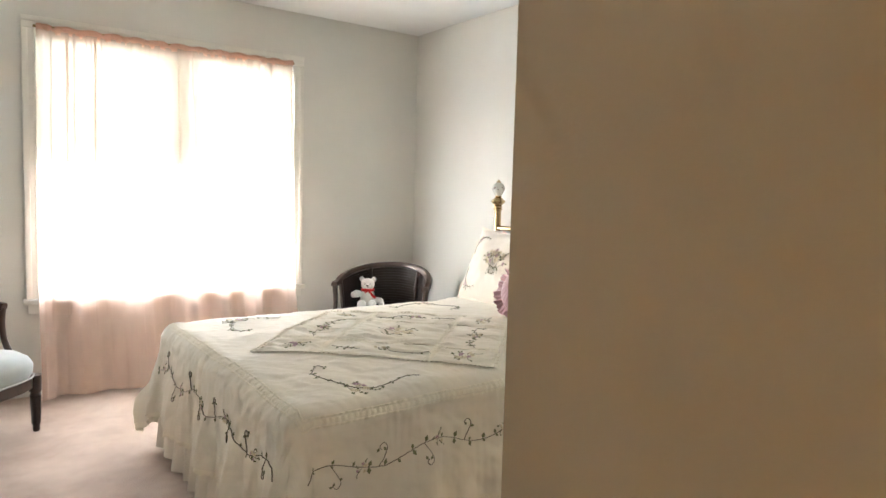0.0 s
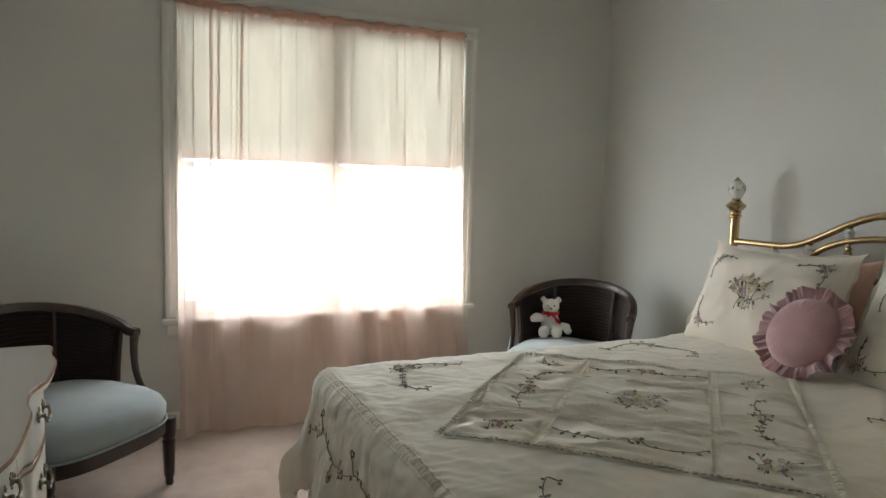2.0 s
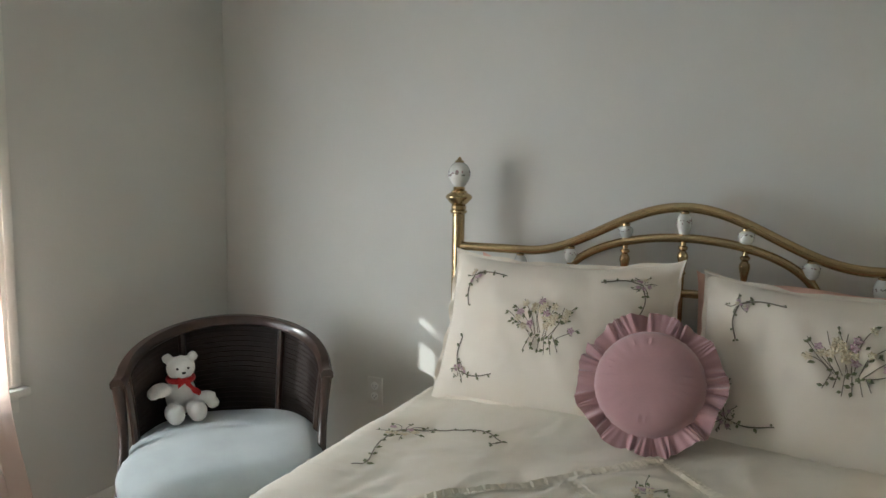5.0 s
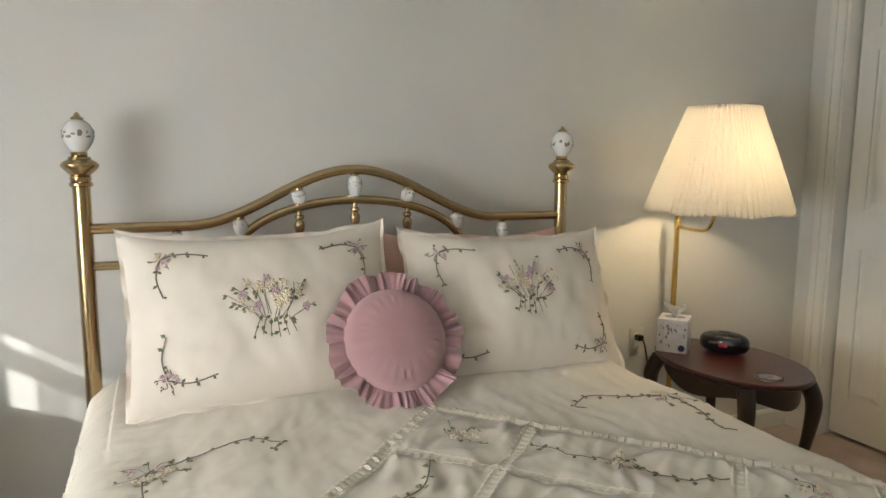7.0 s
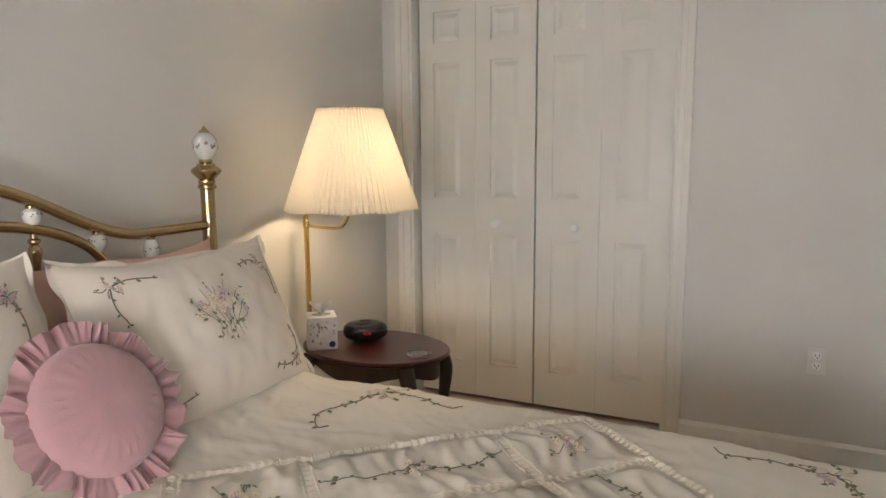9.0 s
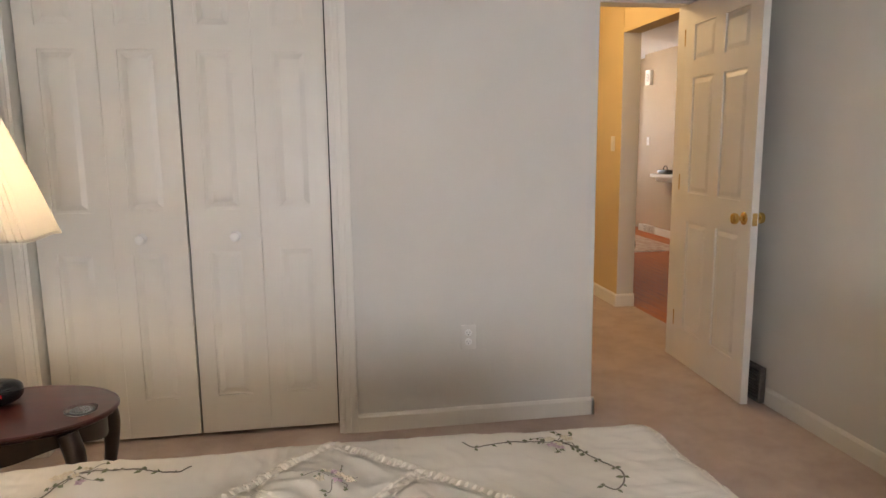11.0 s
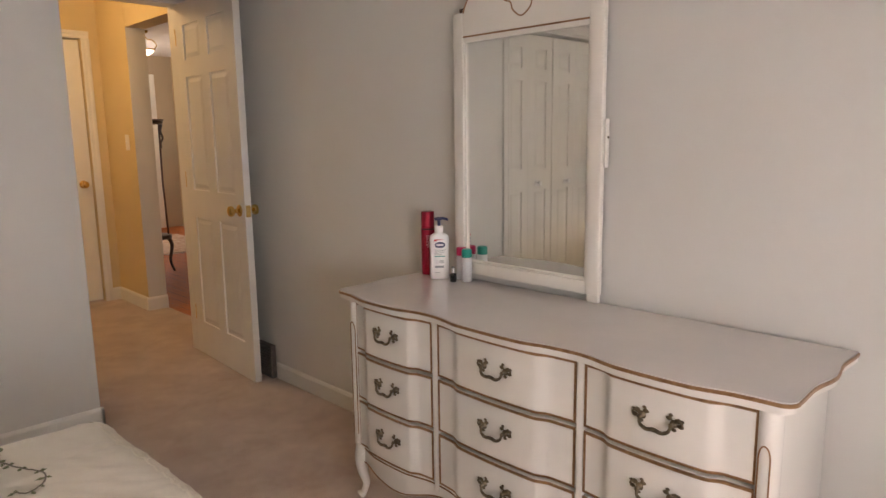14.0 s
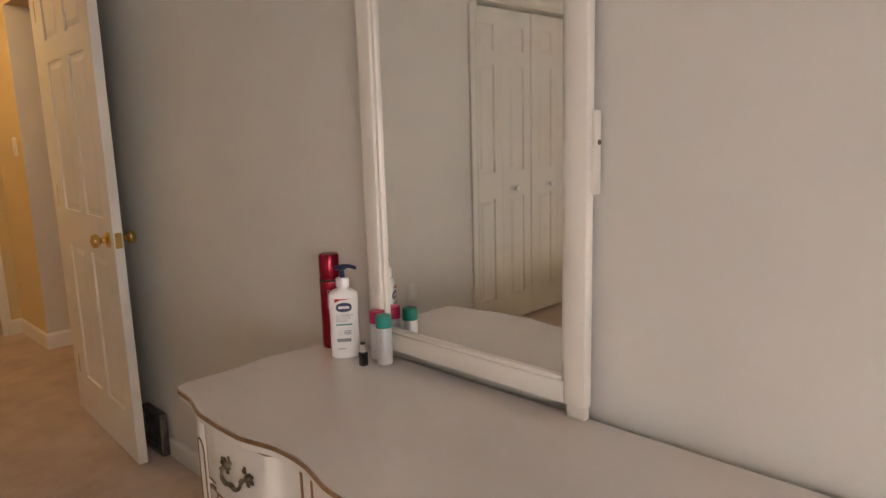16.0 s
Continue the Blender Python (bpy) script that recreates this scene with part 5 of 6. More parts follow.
# on the side table
tb = thing("tissue_box", (2.722, 1.459, TZ), "square grey patterned tissue box with a tissue pulled up", "tissue box", turn=-140)
part("carton", box(bmesh.new(), -0.055, 0.055, -0.055, 0.055, 0, 0.125, 0.002, 1), PALEPRINT, tb, smooth=False)
rng = random.Random(5)
bm = bmesh.new()
for face in range(3):
    m = Matrix.Rotation(radians(90 * face - 90), 4, "Z")
    for k in range(22):
        x, z = rng.uniform(-0.045, 0.045), rng.uniform(0.012, 0.105)
        w_, h_ = rng.uniform(0.002, 0.006), rng.uniform(0.006, 0.02)
        vs = [bm.verts.new(m @ Vector(q)) for q in ((x - w_, -0.0554, z), (x, -0.0554, z - h_ / 2), (x + w_, -0.0554, z), (x, -0.0554, z + h_ / 2))]
        bm.faces.new(vs)
part("leaf_print", bm, GREY, tb, kind="stuff")
part("round_badge", lathe(bmesh.new(), [(0.012, 0), (0.012, 0.0008)], 20, Matrix.Translation((0.035, -0.0551, 0.02)) @ Matrix.Rotation(radians(90), 4, "X")), NAVY, tb)
part("slot", lathe(bmesh.new(), [(1, 0.1245), (1, 0.1256)], 24, Matrix(), 0.038, 0.022), GREY, tb)
bm = bmesh.new()
grid(bm, 16, 12, lambda u, v: ((u - 0.5) * (0.03 + 0.05 * v) + 0.008 * math.sin(v * 6 + u * 4), 0.012 * math.sin(u * 9 + v * 3) * (1 + v), 0.1255 + 0.045 * v + 0.010 * math.sin(u * 7 + 1) * v))
bmesh.ops.solidify(bm, geom=bm.faces[:], thickness=0.0012)
part("tissue", bm, PAPER, tb)

clock = thing("alarm_clock", (2.612, 1.318, TZ), "small black oval alarm clock with red digits, on the side table", "alarm clock", turn=-148)
bm = bmesh.new()
for side in range(1):
    def f(u, v):
        a, b = 2 * math.pi * u, math.pi * v
        r = math.sin(b) ** 0.6 if 0 < v < 1 else 0.0
        return (0.088 * r * math.cos(a), 0.054 * r * math.sin(a), 0.040 - 0.039 * math.copysign(abs(math.cos(b)) ** 0.8, math.cos(b)))
    grid(bm, 40, 24, f, close_u=True)
bmesh.ops.remove_doubles(bm, verts=bm.verts, dist=0.0004)
part("housing", bm, BLACK, clock)
part("display", box(bmesh.new(), -0.045, 0.045, -0.0550, -0.044, 0.028, 0.056, 0.002), BLACK, clock, "dark glossy display")
writing("digits", "12:21", 0.015, glow("red_digits", (1.0, 0.02, 0.03), 0.25), clock, Matrix.Translation((0.006, -0.0554, 0.036)) @ UPRIGHT)
part("button", box(bmesh.new(), -0.02, 0.02, -0.008, 0.008, 0.077, 0.082, 0.0015), BLACK, clock)

coaster = thing("coaster", (2.327, 1.412, TZ), "round cut glass coaster on the side table", "coaster")
bm = lathe(bmesh.new(), [(0.040, 0.0005), (0.044, 0.003), (0.046, 0.010), (0.043, 0.010), (0.040, 0.005), (0.01, 0.005)], 32)
part("dish", bm, CLEARGLASS, coaster)
bm = bmesh.new()
for k in range(20):
    a = 2 * math.pi * k / 20
    lathe(bm, [(0.0045, 0.0052), (0.003, 0.0068), (0.0008, 0.0072)], 6, Matrix.Translation((0.028 * math.cos(a), 0.028 * math.sin(a), 0)))
for k in range(8):
    a = 2 * math.pi * k / 8
    lathe(bm, [(0.0045, 0.0052), (0.003, 0.0068), (0.0008, 0.0072)], 6, Matrix.Translation((0.014 * math.cos(a), 0.014 * math.sin(a), 0)))
part("cut_pattern", bm, STEEL, coaster, kind="stuff")

# on the dresser
DZ_ = 0.7605


def spray_can(x, y):
    e = thing("hairspray_can", (x, y, DZ_), "tall metallic crimson aerosol can with a glossy crimson cap", "aerosol can", turn=163)
    part("can", lathe(bmesh.new(), [(0.0240, 0), (0.0260, 0.003), (0.0260, 0.176), (0.0245, 0.182), (0.021, 0.186)], 32), REDPL, e)
    part("cap", lathe(bmesh.new(), [(0.0245, 0.184), (0.0250, 0.186), (0.0252, 0.236), (0.023, 0.2405), (0.018, 0.2415)], 32), REDPL, e, "glossy crimson cap")
    part("band", lathe(bmesh.new(), [(0.0264, 0.172), (0.0266, 0.1745), (0.0264, 0.177)], 32), BLACK, e)
    bm = bmesh.new()
    rng = random.Random(2)
    for i in range(9):
        z = 0.150 - i * 0.0055
        n = rng.randint(5, 9)
        for k in range(n):
            a0 = radians(-130 + k * 5)
            r = 0.0263
            vs = [bm.verts.new((r * math.cos(a0 + d * 0.06), r * math.sin(a0 + d * 0.06), z + q)) for d, q in ((0, 0), (1, 0), (1, 0.0018), (0, 0.0018))]
            bm.faces.new(vs)
    for i in range(3):
        a0 = radians(-75)
        vs = [bm.verts.new((0.0263 * math.cos(a0 + d * 0.35), 0.0263 * math.sin(a0 + d * 0.35), 0.016 + i * 0.005 + q)) for d, q in ((0, 0), (1, 0), (1, 0.003), (0, 0.003))]
        bm.faces.new(vs)
    part("printed_lines", bm, PALEPRINT, e, kind="stuff")


def lotion(x, y):
    e = thing("lotion_bottle", (x, y, DZ_), "white pump lotion bottle with navy label and navy pump", "lotion bottle", turn=143)
    prof = [(0.90, 0.0), (0.99, 0.006), (1.0, 0.04), (0.97, 0.08), (1.0, 0.125), (1.02, 0.145), (0.96, 0.158), (0.70, 0.166), (0.36, 0.170), (0.34, 0.176)]
    bm = bmesh.new()
    rings = []
    for s, z in prof:
        ring = []
        for k in range(40):
            a = 2 * math.pi * k / 40
            c, q = math.cos(a), math.sin(a)
            w_ = 0.035 * s * math.copysign(abs(c) ** 0.75, c)
            d_ = (0.021 * min(1.0, s * 1.0) if s > 0.5 else 0.012) * math.copysign(abs(q) ** 0.75, q)
            ring.append(bm.verts.new((w_, d_, z)))
        rings.append(ring)
    for a, b in zip(rings, rings[1:]):
        for k in range(40):
            bm.faces.new((a[k], a[(k + 1) % 40], b[(k + 1) % 40], b[k]))
    bm.faces.new(rings[0][::-1]), bm.faces.new(rings[-1])
    part("bottle", bm, WHITEPL, e)
    part("collar", lathe(bmesh.new(), [(0.0155, 0.174), (0.0160, 0.176), (0.0160, 0.192), (0.013, 0.196)], 24), WHITEPL, e)
    bm = lathe(bmesh.new(), [(0.006, 0.195), (0.006, 0.214), (0.011, 0.216), (0.011, 0.222), (0.004, 0.226)], 16)
    tube(bm, spline([(-0.016, 0, 0.219), (0.0, 0, 0.2225), (0.018, 0, 0.222), (0.034, 0, 0.2165)], 4), lambda t: 0.0062 - 0.002 * t, 8)
    part("pump", bm, NAVY, e, "navy pump head")
    y0 = -0.0222

    def flat(name, pts, mat, off=0.0):
        bm = bmesh.new()
        vs = [bm.verts.new((px, y0 - off, pz)) for px, pz in pts]
        bm.faces.new(vs)
        r = bmesh.ops.extrude_face_region(bm, geom=bm.faces[:])
        for v in r["geom"]:
            if isinstance(v, bmesh.types.BMVert):
                v.co.y += 0.003
        part(name, bm, mat, e, smooth=False)
    flat("navy_oval", [(0.019 * math.cos(a), 0.127 + 0.0115 * math.copysign(abs(math.sin(a)) ** 0.8, math.sin(a))) for a in [2 * math.pi * k / 24 for k in range(24)]], NAVY)
    flat("pale_mark", [(-0.013, 0.124), (0.013, 0.124), (0.013, 0.130), (-0.013, 0.130)], PALEPRINT, 0.0004)
    flat("red_flash", [(-0.021, 0.148), (-0.021, 0.139), (-0.010, 0.144), (0.016, 0.147)], RED)
    for i, line in enumerate(("EXTREMELY", "DRY SKIN", "RESCUE")):
        writing("lettering", line, 0.0078, GREY, e, Matrix.Translation((-0.020, y0, 0.1045 - i * 0.0066)) @ UPRIGHT, "LEFT")
    flat("teal_bar", [(-0.020, 0.083), (0.018, 0.083), (0.018, 0.086), (-0.020, 0.086)], TEAL)
    flat("grey_bar", [(-0.019, 0.042), (0.014, 0.042), (0.014, 0.050), (-0.019, 0.050)], GREY)
    for k in range(3):
        flat("text_bar", [(-0.002, 0.060 + 0.004 * k), (0.015, 0.060 + 0.004 * k), (0.015, 0.0615 + 0.004 * k), (-0.002, 0.0615 + 0.004 * k)], GREY)
    flat("drop_mark", [(-0.010 + 0.007 * math.cos(a), 0.064 + 0.008 * math.sin(a)) for a in [2 * math.pi * k / 12 for k in range(12)]], PALEPRINT)
    flat("text_bar", [(-0.018, 0.024), (0.0, 0.024), (0.0, 0.0255), (-0.018, 0.0255)], GREY)


def travel_bottle(x, y, cap, word):
    e = thing("travel_bottle", (x, y, DZ_), "small frosted travel bottle with a " + word + " cap", "travel bottle", "travel bottles on the dresser")
    part("bottle", lathe(bmesh.new(), [(0.0165, 0), (0.0185, 0.002), (0.0185, 0.084), (0.017, 0.088), (0.012, 0.090)], 28), FROST, e)
    part("cap", lathe(bmesh.new(), [(0.0185, 0.0885), (0.0188, 0.090), (0.0188, 0.114), (0.0165, 0.1175), (0.006, 0.118)], 28), cap, e, word + " screw cap")
    part("cream_residue", lathe(bmesh.new(), [(0.0169, 0.0008), (0.0169, 0.016), (0.010, 0.019)], 20), WHITEPL, e)


spray_can(-0.432, 1.880)
lotion(-0.405, 1.968)
travel_bottle(-0.431, 2.083, TEAL, "teal green")
travel_bottle(-0.448, 2.040, ROSE, "rose red")
lips = thing("lipstick", (-0.389, 2.055, DZ_), "small black and silver lipstick tube beside the lotion bottle", "lipstick")
part("base", box(bmesh.new(), -0.008, 0.008, -0.008, 0.008, 0, 0.032, 0.001), BLACK, lips)
part("collar", lathe(bmesh.new(), [(0.0062, 0.032), (0.0062, 0.052)], 16), STEEL, lips, "bright silver collar")
part("cap_top", lathe(bmesh.new(), [(0.0060, 0.0525), (0.0060, 0.0555)], 16), BLACK, lips)


# barrel chairs
def barrel_chair(where, turn, label):
    """Faces local +y; the arms end at x = +-0.34, y = 0."""
    e = thing("barrel_chair", where, label, "chair", "cane barrel chairs", turn)
    R = 0.320

    def rail(a):
        """The top rail's line; a from 0 to pi round the back."""
        h = 0.612 + 0.115 * math.sin(a) ** 0.8
        return (R * math.cos(a), -0.97 * R * math.sin(a), h)
    n = 48
    bm = bmesh.new()
    pts = [(R + 0.004, 0.045, 0.605)] + [rail(math.pi * k / n) for k in range(n + 1)] + [(-R - 0.004, 0.045, 0.605)]
    rows_ = []
    for i, p in enumerate(pts):
        q0, q1 = Vector(pts[max(0, i - 1)]), Vector(pts[min(len(pts) - 1, i + 1)])
        d = (q1 - q0).normalized()
        s = Vector((d.y, -d.x, 0)).normalized()
        u = s.cross(d)
        p = Vector(p)
        rows_.append([bm.verts.new(p + s * a * 0.021 + u * b * 0.019) for a, b in ((1, 0.4), (0.6, 1), (-0.6, 1), (-1, 0.4), (-1, -0.6), (-0.5, -1), (0.5, -1), (1, -0.6))])
    for a, b in zip(rows_, rows_[1:]):
        for k in range(8):
            bm.faces.new((a[k], a[(k + 1) % 8], b[(k + 1) % 8], b[k]))
    bm.faces.new(rows_[0]), bm.faces.new(rows_[-1][::-1])
    part("top_rail", bm, DARKWOOD, e)
    spans = ((0.05, 0.315), (0.315, 0.685), (0.685, 0.95))
    for a0, a1 in spans:
        bm = bmesh.new()

        def f(u, v):
            a = math.pi * (a0 + (a1 - a0) * u)
            top = rail(a)
            k = 0.90 + 0.09 * v
            return (k * top[0], k * top[1], 0.30 + (top[2] - 0.012 - 0.30) * v)
        grid(bm, 24, 6, f)
        bmesh.ops.solidify(bm, geom=bm.faces[:], thickness=0.003)
        part("cane_panel", bm, CANE, e, "dark woven cane panel")
        bm = bmesh.new()
        for i in range(22):
            v = (i + 0.5) / 22
            tube(bm, [(lambda q: (q[0] * 0.993, q[1] * 0.993, q[2]))(f(k / 12, v)) for k in range(13)], 0.0013, 3)
        part("cane_strand", bm, DARKWOOD, e, kind="stuff")
    for a in (0.045, 0.315, 0.685, 0.955):
        top = Vector(rail(math.pi * a))
        part("back_upright", tube(bmesh.new(), [(top.x * 0.90, top.y * 0.90, 0.285), (top.x * 0.93, top.y * 0.93, 0.45), (top.x, top.y, top.z - 0.008)], 0.019, 8, 0.7), DARKWOOD, e)
    for s in (-1, 1):
        part("arm_support", tube(bmesh.new(), spline([(s * (R + 0.004), 0.03, 0.60), (s * (R - 0.004), 0.034, 0.52), (s * (R - 0.012), 0.055, 0.44), (s * (R - 0.018), 0.10, 0.36), (s * (R - 0.02), 0.14, 0.285)], 6), lambda t: 0.019 - 0.004 * math.sin(math.pi * t), 10), DARKWOOD, e)

    def seat_line(a, grow=0.0):
        """Outline of the seat: a bowed front and a round back."""
        c, s = math.cos(a), math.sin(a)
        x = (0.316 + grow) * math.copysign(abs(c) ** 0.62, c)
        y = (0.305 + grow) * abs(s) ** 0.5 if s > 0 else -(0.285 + grow) * abs(s) ** 0.9
        return x, y
    bm = bmesh.new()
    rows_ = []
    for k in range(64):
        a = 2 * math.pi * k / 64
        o, i = seat_line(a), seat_line(a, -0.022)
        rows_.append([bm.verts.new(p) for p in ((*o, 0.285), (*o, 0.232), (*i, 0.232), (*i, 0.285))])
    for k in range(64):
        a, b = rows_[k], rows_[(k + 1) % 64]
        for i in range(4):
            bm.faces.new((a[i], a[(i + 1) % 4], b[(i + 1) % 4], b[i]))
    part("seat_rail", bm, DARKWOOD, e)
    bm = bmesh.new()

    def cushion_pt(u, v):
        a = 2 * math.pi * u
        prof = [(0.0, 0.428), (0.35, 0.426), (0.65, 0.419), (0.85, 0.403), (0.96, 0.378), (1.01, 0.345), (1.0, 0.306), (0.97, 0.286)]
        t = v * (len(prof) - 1)
        i = min(len(prof) - 2, int(t))
        r = prof[i][0] + (prof[i + 1][0] - prof[i][0]) * (t - i)
        z = prof[i][1] + (prof[i + 1][1] - prof[i][1]) * (t - i)
        x, y = seat_line(a)
        return (x * r, y * r, z + 0.004 * noise.noise((x * r * 7, y * r * 7, 3)))
    grid(bm, 64, 14, cushion_pt, close_u=True)
    bmesh.ops.remove_doubles(bm, verts=bm.verts, dist=0.0005)
    seat = part("seat", bm, BLUESEAT, e, "pale blue velvet seat")
    part("welt", tube(bmesh.new(), [(*seat_line(2 * math.pi * k / 96, 0.004), 0.289) for k in range(97)], 0.0042, 6), BLUESEAT, seat)
    for sx in (-1, 1):
        x, y = sx * 0.280, 0.25
        bm = lathe(bmesh.new(), [(0.014, 0), (0.017, 0.012), (0.015, 0.03), (0.019, 0.035), (0.024, 0.17), (0.028, 0.185), (0.022, 0.195), (0.028, 0.205), (0.029, 0.285)], 10, Matrix.Translation((x, y, 0)))
        leg = part("front_leg", bm, DARKWOOD, e)
        bm = bmesh.new()
        for k in range(8):
            a = 2 * math.pi * k / 8
            tube(bm, [(x + 0.0165 * math.cos(a), y + 0.0165 * math.sin(a), 0.04), (x + 0.0215 * math.cos(a), y + 0.0215 * math.sin(a), 0.165)], 0.004, 5)
        part("reeding", bm, DARKWOOD, leg)
        part("back_leg", tube(bmesh.new(), [(sx * 0.20, -0.20, 0.285), (sx * 0.215, -0.225, 0.12), (sx * 0.24, -0.27, 0)], lambda t: 0.019 - 0.005 * t, 8), DARKWOOD, e)
    return e


barrel_chair((-0.07, 3.94, 0), -135, "empty dark barrel chair with cane back and pale blue seat")
barrel_chair((2.31, 4.02, 0), 129, "dark cane barrel chair with pale blue seat, holding a teddy bear")

# teddy bear: one plain mesh
bear = thing("teddy_bear", (2.352, 4.275, 0.418), "white plush teddy bear with red ribbon on the cane chair", "teddy bear", turn=-33)
bm = bmesh.new()
for x, y, z, rx, ry, rz in ((0, 0, 0.072, 0.052, 0.045, 0.072), (0, -0.008, 0.170, 0.048, 0.044, 0.043), (0, -0.048, 0.162, 0.022, 0.022, 0.018), (-0.042, 0, 0.206, 0.018, 0.010, 0.018), (0.042, 0, 0.206, 0.018, 0.010, 0.018),
                            (-0.036, -0.070, 0.032, 0.030, 0.060, 0.030), (0.036, -0.070, 0.032, 0.030, 0.060, 0.030), (-0.036, -0.115, 0.040, 0.030, 0.020, 0.036), (0.036, -0.115, 0.040, 0.030, 0.020, 0.036), (-0.072, -0.030, 0.105, 0.036, 0.026, 0.026), (0.074, -0.030, 0.060, 0.040, 0.026, 0.022), (-0.094, -0.040, 0.100, 0.022, 0.022, 0.022), (0.10, -0.040, 0.038, 0.022, 0.022, 0.020)):
    r = bmesh.ops.create_uvsphere(bm, u_segments=20, v_segments=14, radius=1.0, matrix=Matrix.Translation((x, y, z)) @ Matrix.Diagonal((rx, ry, rz, 1)))
    for v in r["verts"]:
        v.co *= 1 + 0.02 * noise.noise(v.co * 90)
plush = part("body", bm, PLUSH, bear)
fuse = plush.modifiers.new("fuse", "REMESH")
fuse.mode, fuse.voxel_size, fuse.use_smooth_shade = "VOXEL", 0.0045, True
bm = bmesh.new()
for x in (-0.018, 0.018):
    bmesh.ops.create_uvsphere(bm, u_segments=8, v_segments=6, radius=0.0045, matrix=Matrix.Translation((x, -0.051, 0.178)))
bmesh.ops.create_uvsphere(bm, u_segments=8, v_segments=6, radius=0.006, matrix=Matrix.Translation((0, -0.069, 0.167)) @ Matrix.Diagonal((1.2, 0.7, 0.8, 1)))
part("face_buttons", bm, BLACK, bear)
bm = tube(bmesh.new(), [(0.042 * math.cos(a), -0.004 + 0.040 * math.sin(a), 0.132) for a in [2 * math.pi * k / 24 for k in range(25)]], 0.008, 6, 1.4)
grid(bm, 10, 4, lambda u, v: (0.008 + 0.05 * u + 0.003 * math.sin(u * 9), -0.050 - 0.006 * math.sin(u * 5), 0.130 - 0.055 * u + (v - 0.5) * 0.024))
grid(bm, 8, 4, lambda u, v: (0.004 - 0.022 * u, -0.052, 0.130 + (v - 0.5) * 0.030 * (0.4 + u)))
part("ribbon", bm, RED, bear, "red neck ribbon")

# hall
HWX, HSY = -0.60, -1.97
wall("hall_wall_west", [(HWX - 0.14, HWX, HSY - 0.12, -1.405, 0, ZC), (HWX - 0.14, HWX, -1.40, -0.40, 2.075, ZC), (HWX - 0.14, HWX, -0.40, -0.262, 0, ZC)], HALLWALL)
wall("hall_wall_end", [(HWX - 0.138, HWX - 0.002, -1.405, -1.400, 0, 2.075)], WALL)
wall("hall_wall_south", [(HWX, -0.475, HSY - 0.12, HSY, 0, ZC), (-0.475, 0.30, HSY - 0.12, HSY, 2.05, ZC), (0.30, 1.7, HSY - 0.12, HSY, 0, ZC)], HALLWALL)
wall("hall_wall_east", [(1.6, 1.7, HSY, -0.355, 0, ZC)], HALLWALL)
wall("hall_wall_north", [(HWX, DX0 - 0.056, -0.272, -0.262, 0, ZC), (DX1 + 0.056, 0.60, -0.272, -0.262, 0, ZC), (DX0 - 0.056, DX1 + 0.056, -0.272, -0.262, DZ + 0.056, ZC), (0.60, 1.6, -0.365, -0.352, 0, ZC)], HALLWALL)
wall("ceiling_hall", [(-3.1, 1.7, -7.0, -0.262, ZC - 0.0, ZC + 0.1)], CEIL)
skirting("baseboard_hall", [(HWX, HSY, HWX, -1.40, 1, 0), (HWX, HSY, -0.53, HSY, 0, 1)], TRIM, 0.10)
skirting("baseboard_end", [(HWX - 0.142, -1.40, HWX + 0.013, -1.40, 0, 1)], TRIMWHITE, 0.10)
hd = tagged(thing("door_2", (-0.465, HSY - 0.045, 0.015), "closed cream panel door with a brass knob at the end of the hall", "door"), kind="structure")
panel_leaf(hd, 0.755, 2.02, 0.035, 2, [(0.20, 0.83), (0.99, 1.62), (1.71, 1.90)], 0.105, TRIM)
round_knob(hd, (0.062, 0.0175, 0.93), (0, 1, 0), BRASSNEW)
casing("door_frame", -0.475, 0.30, 0, 2.045, HSY, 1, w=0.057)
sw = thing("light_switch", (HWX, -1.54, 1.265), "pale light switch on the tan hall wall", "light switch", turn=-90)
part("plate", box(bmesh.new(), -0.035, 0.035, 0, 0.006, -0.057, 0.057, 0.003), TRIM, sw)
part("toggle", box(bmesh.new(), -0.005, 0.005, 0.005, 0.014, -0.006, 0.010, 0.002), TRIMWHITE, sw)

# the room past the hall
FX, FY = -2.80, -6.20
wall("far_floor", [(-2.95, -0.742, -7.0, -0.26, -0.06, 0.0)], OAK, "polished orange oak strip floor")
wall("far_wall_west", [(FX - 0.12, FX, -5.62, -0.26, 0, ZC)], FARWALL)
wall("far_wall_entry", [(FX - 0.30, FX - 0.18, -6.2, -5.62, 0, ZC), (FX - 0.18, FX - 0.12, -5.74, -5.62, 0, ZC)], FARWALL)
wall("far_wall_east", [(-0.86, -0.742, -7.0, -2.092, 0, ZC)], FARWALL)
wall("far_wall_north", [(-2.8, -0.742, -0.261, -0.14, 0, ZC)], FARWALL)
wall("far_wall_south", [(-3.1, -2.72, FY - 0.12, FY, 0, ZC), (-1.70, -0.86, FY - 0.12, FY, 0, ZC), (-2.72, -1.70, FY - 0.12, FY, 2.2, ZC)], FARWALL)
skirting("far_baseboard", [(FX, -5.62, FX, -0.3, 1, 0), (-0.86, FY, -0.86, -2.1, -1, 0)], TRIMWHITE, 0.10)
part("floor_joint", boxes(*[(-2.8 + 0.083 * k, -2.798 + 0.083 * k, -6.2, -0.262, 0.0, 0.0006) for k in range(1, 25)]), DARKWOOD, None, smooth=False, kind="structure")
entry = tagged(thing("door_3", (-2.72, FY, 0), "white glazed entry door with a sheer panel, at the far room", "door"), kind="structure")
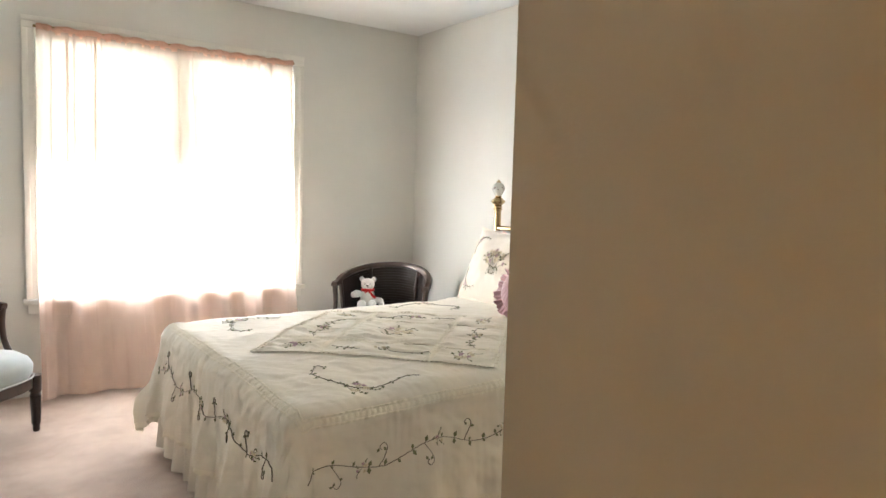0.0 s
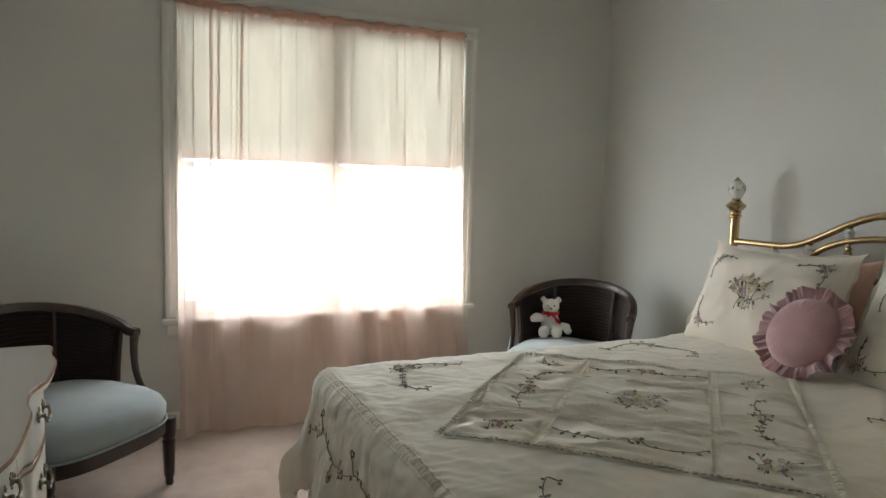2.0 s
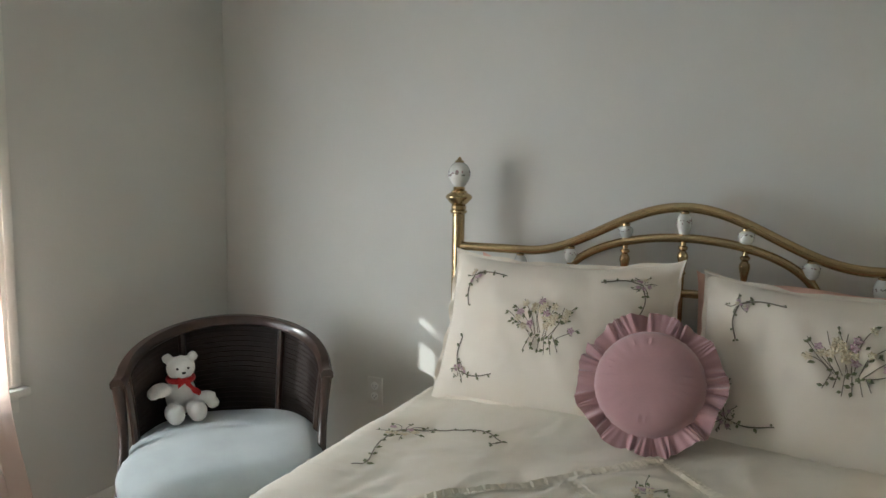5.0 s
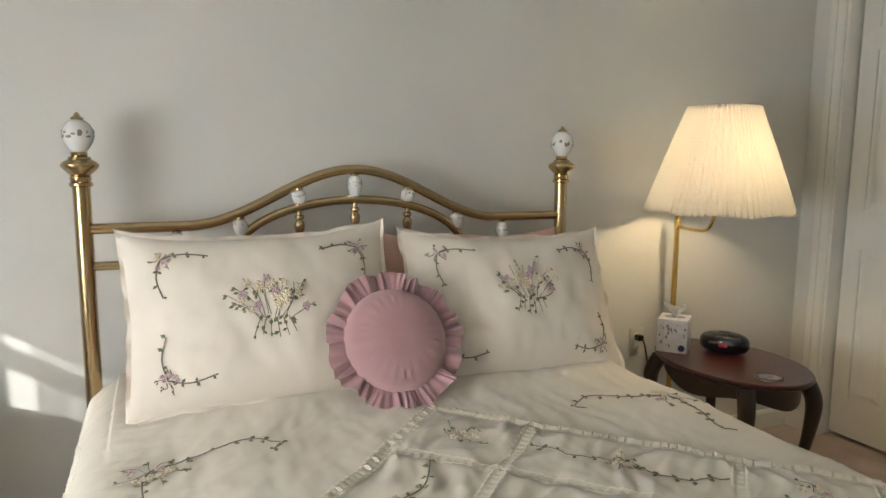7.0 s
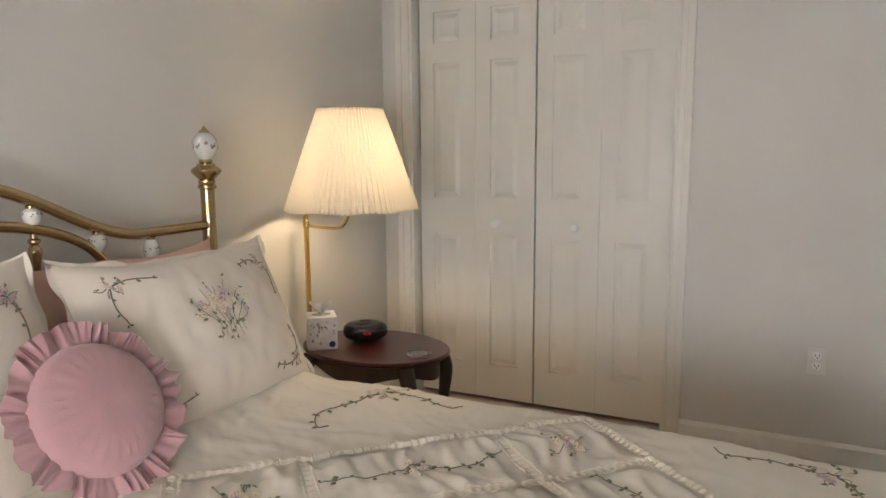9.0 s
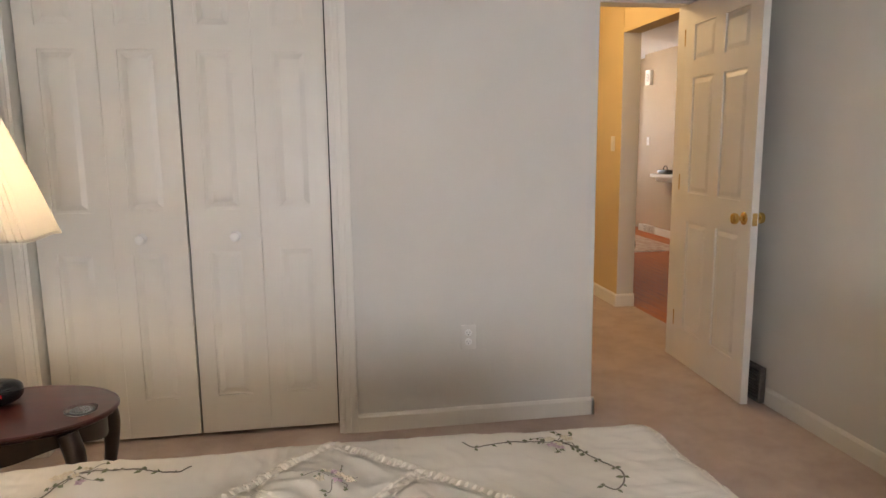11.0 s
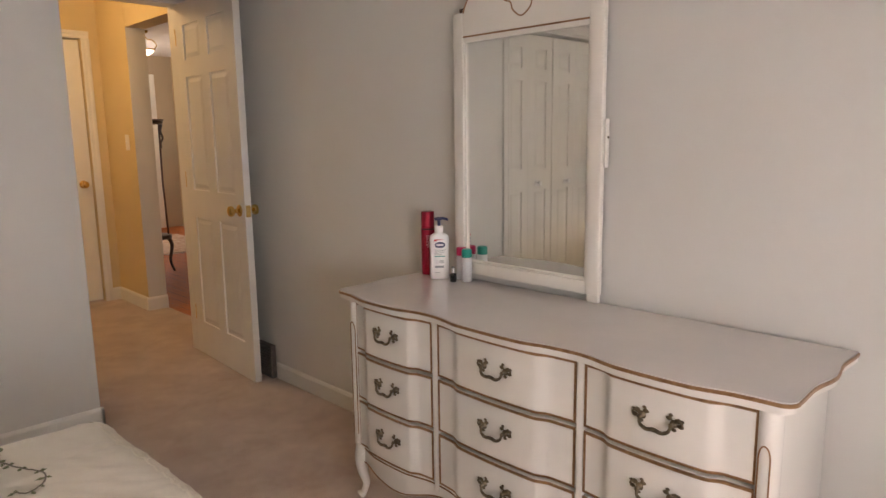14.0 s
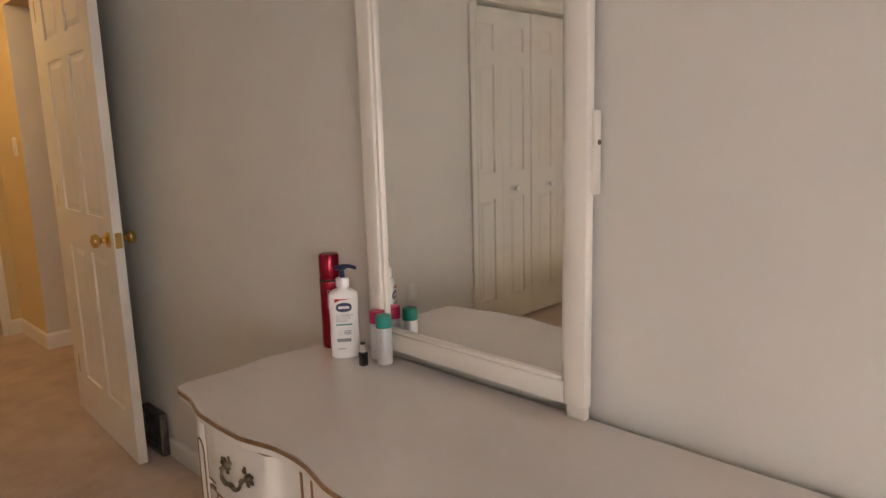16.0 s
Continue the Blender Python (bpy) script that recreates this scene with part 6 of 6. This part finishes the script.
part("frame", boxes((0, 0.10, -0.08, 0.02, 0, 2.2), (0.92, 1.02, -0.08, 0.02, 0, 2.2), (0.10, 0.92, -0.08, 0.02, 2.08, 2.2), bevel=0.004), TRIMWHITE, entry)
part("leaf", boxes((0.10, 0.20, -0.06, -0.02, 0, 2.08), (0.82, 0.92, -0.06, -0.02, 0, 2.08), (0.20, 0.82, -0.06, -0.02, 0, 0.92), (0.20, 0.82, -0.06, -0.02, 1.98, 2.08), bevel=0.004), TRIMWHITE, entry)
dp = part("pane", boxes((0.20, 0.82, -0.042, -0.038, 0.92, 1.98)), PANE, entry, smooth=False)
dp.visible_shadow = False
bm = bmesh.new()
grid(bm, 60, 2, lambda u, v: (0.20 + 0.62 * u, -0.010 + 0.004 * math.sin(u * 70), 0.93 + 1.04 * v))
part("sheer_panel", bm, shade_material("door_sheer", (0.85, 0.86, 0.88)), entry)

rug = thing("rug", (-1.88, -4.55, 0.001), "pale cream and rust patterned rug on the oak floor", "rug")
part("pile", box(bmesh.new(), -0.62, 0.62, -0.75, 0.75, 0, 0.010, 0.004), plain("rug_pile", (0.62, 0.52, 0.42), (0.42, 0.26, 0.18), rough=0.95, scale=14, bump=0.6, bump_scale=200), rug)
bm = bmesh.new()
for k in range(60):
    x = -0.61 + 1.22 * k / 59
    for s in (-1, 1):
        tube(bm, [(x, s * 0.75, 0.003), (x + 0.004, s * 0.79, 0.002)], 0.0025, 4)
part("fringe", bm, PAPER, rug, kind="stuff")
fl = thing("ceiling_light", (-1.74, -4.0, ZC), "lit brass ceiling light with a frosted glass bowl", "ceiling light")
part("canopy", lathe(bmesh.new(), [(0.02, -0.035), (0.06, -0.02), (0.065, 0)], 24), BRASSNEW, fl)
part("bowl", lathe(bmesh.new(), [(0.004, -0.270), (0.05, -0.262), (0.095, -0.235), (0.115, -0.205), (0.108, -0.205)], 32), glow("lit_glass", (1.0, 0.82, 0.55), 3.5), fl, "lit frosted glass bowl")
part("rim", lathe(bmesh.new(), [(0.112, -0.210), (0.120, -0.206), (0.120, -0.196), (0.110, -0.192)], 32), BRASSNEW, fl)
for k in range(3):
    a = 2 * math.pi * k / 3 + 0.5
    c, s = math.cos(a), math.sin(a)
    part("arm", tube(bmesh.new(), spline([(0.02 * c, 0.02 * s, -0.03), (0.05 * c, 0.05 * s, -0.09), (0.10 * c, 0.10 * s, -0.10), (0.14 * c, 0.14 * s, -0.15), (0.115 * c, 0.115 * s, -0.20)], 6), 0.006, 8), BRASSNEW, fl)
part("finial", lathe(bmesh.new(), [(0.003, -0.295), (0.010, -0.285), (0.008, -0.272)], 12), BRASSNEW, fl)

ld = thing("console_shelf", (FX, -4.55, 0), "white wall shelf ledge with moulded edge", "shelf")
part("shelf", box(bmesh.new(), 0.001, 0.20, -0.40, 0.40, 0.80, 0.845, 0.008), TRIMWHITE, ld)
part("bracket", box(bmesh.new(), 0.001, 0.14, -0.36, 0.36, 0.75, 0.7995, 0.012), TRIMWHITE, ld)
bag = thing("purse", (FX + 0.10, -4.72, 0.845), "small black purse lying on the white shelf", "purse")
part("body", box(bmesh.new(), -0.06, 0.06, -0.13, 0.13, 0, 0.06, 0.025, 3), BLACK, bag)
part("strap", tube(bmesh.new(), spline([(0.0, -0.06, 0.055), (0.0, -0.03, 0.10), (0.0, 0.03, 0.10), (0.0, 0.06, 0.055)], 5), 0.006, 6), BLACK, bag)
chime = thing("door_chime", (FX, -5.42, 2.13), "white door chime box high on the wall", "door chime")
part("cover", box(bmesh.new(), 0, 0.05, -0.07, 0.07, -0.10, 0.10, 0.006), TRIMWHITE, chime)
part("grille", boxes(*[(0.05, 0.052, -0.04, 0.04, -0.06 + 0.02 * k, -0.052 + 0.02 * k) for k in range(6)]), GREY, chime, smooth=False)
sw2 = thing("light_switch", (FX, -5.44, 1.27), "white light switch on the beige wall", "light switch", turn=-90)
part("plate", box(bmesh.new(), -0.035, 0.035, 0, 0.006, -0.057, 0.057, 0.003), TRIMWHITE, sw2)
part("toggle", box(bmesh.new(), -0.005, 0.005, 0.005, 0.014, -0.006, 0.010, 0.002), TRIMWHITE, sw2)
vent2 = thing("floor_register", (FX + 0.014, -5.28, 0.005), "white metal baseboard register near the entry door", "vent")
part("face", box(bmesh.new(), 0, 0.02, -0.16, 0.16, 0, 0.11, 0.003), TRIMWHITE, vent2)
for i in range(6):
    part("louvre", boxes((0.0205, 0.0225, -0.14, 0.14, 0.018 + 0.014 * i, 0.022 + 0.014 * i)), GREY, vent2, smooth=False)

st = thing("plant_stand", (-1.25, -2.80, 0), "tall dark carved wooden stand with a small round top", "plant stand")
part("top", lathe(bmesh.new(), [(0.115, 1.425), (0.130, 1.43), (0.135, 1.440), (0.13, 1.455), (0.145, 1.462), (0.145, 1.472)], 32), DARKWOOD, st)
part("shelf", lathe(bmesh.new(), [(0.12, 0.335), (0.135, 0.34), (0.135, 0.375), (0.12, 0.38)], 32), DARKWOOD, st)
for k in range(3):
    a = 2 * math.pi * k / 3 + 0.75
    c, s_ = math.cos(a), math.sin(a)
    part("upright", tube(bmesh.new(), [(0.095 * c, 0.095 * s_, 1.43), (0.090 * c, 0.090 * s_, 0.9), (0.105 * c, 0.105 * s_, 0.37)], 0.009, 8), TABLEWOOD, st)
    part("carved_bracket", tube(bmesh.new(), spline([(0.118 * c, 0.118 * s_, 1.425), (0.104 * c, 0.104 * s_, 1.36), (0.122 * c, 0.122 * s_, 1.30), (0.102 * c, 0.102 * s_, 1.25), (0.108 * c, 0.108 * s_, 1.20)], 5), lambda t: 0.014 - 0.008 * t, 8), DARKWOOD, st)
    part("foot", tube(bmesh.new(), spline([(0.105 * c, 0.105 * s_, 0.337), (0.128 * c, 0.128 * s_, 0.26), (0.105 * c, 0.105 * s_, 0.12), (0.135 * c, 0.135 * s_, 0.008)], 6), lambda t: 0.021 - 0.010 * t, 8), DARKWOOD, st)
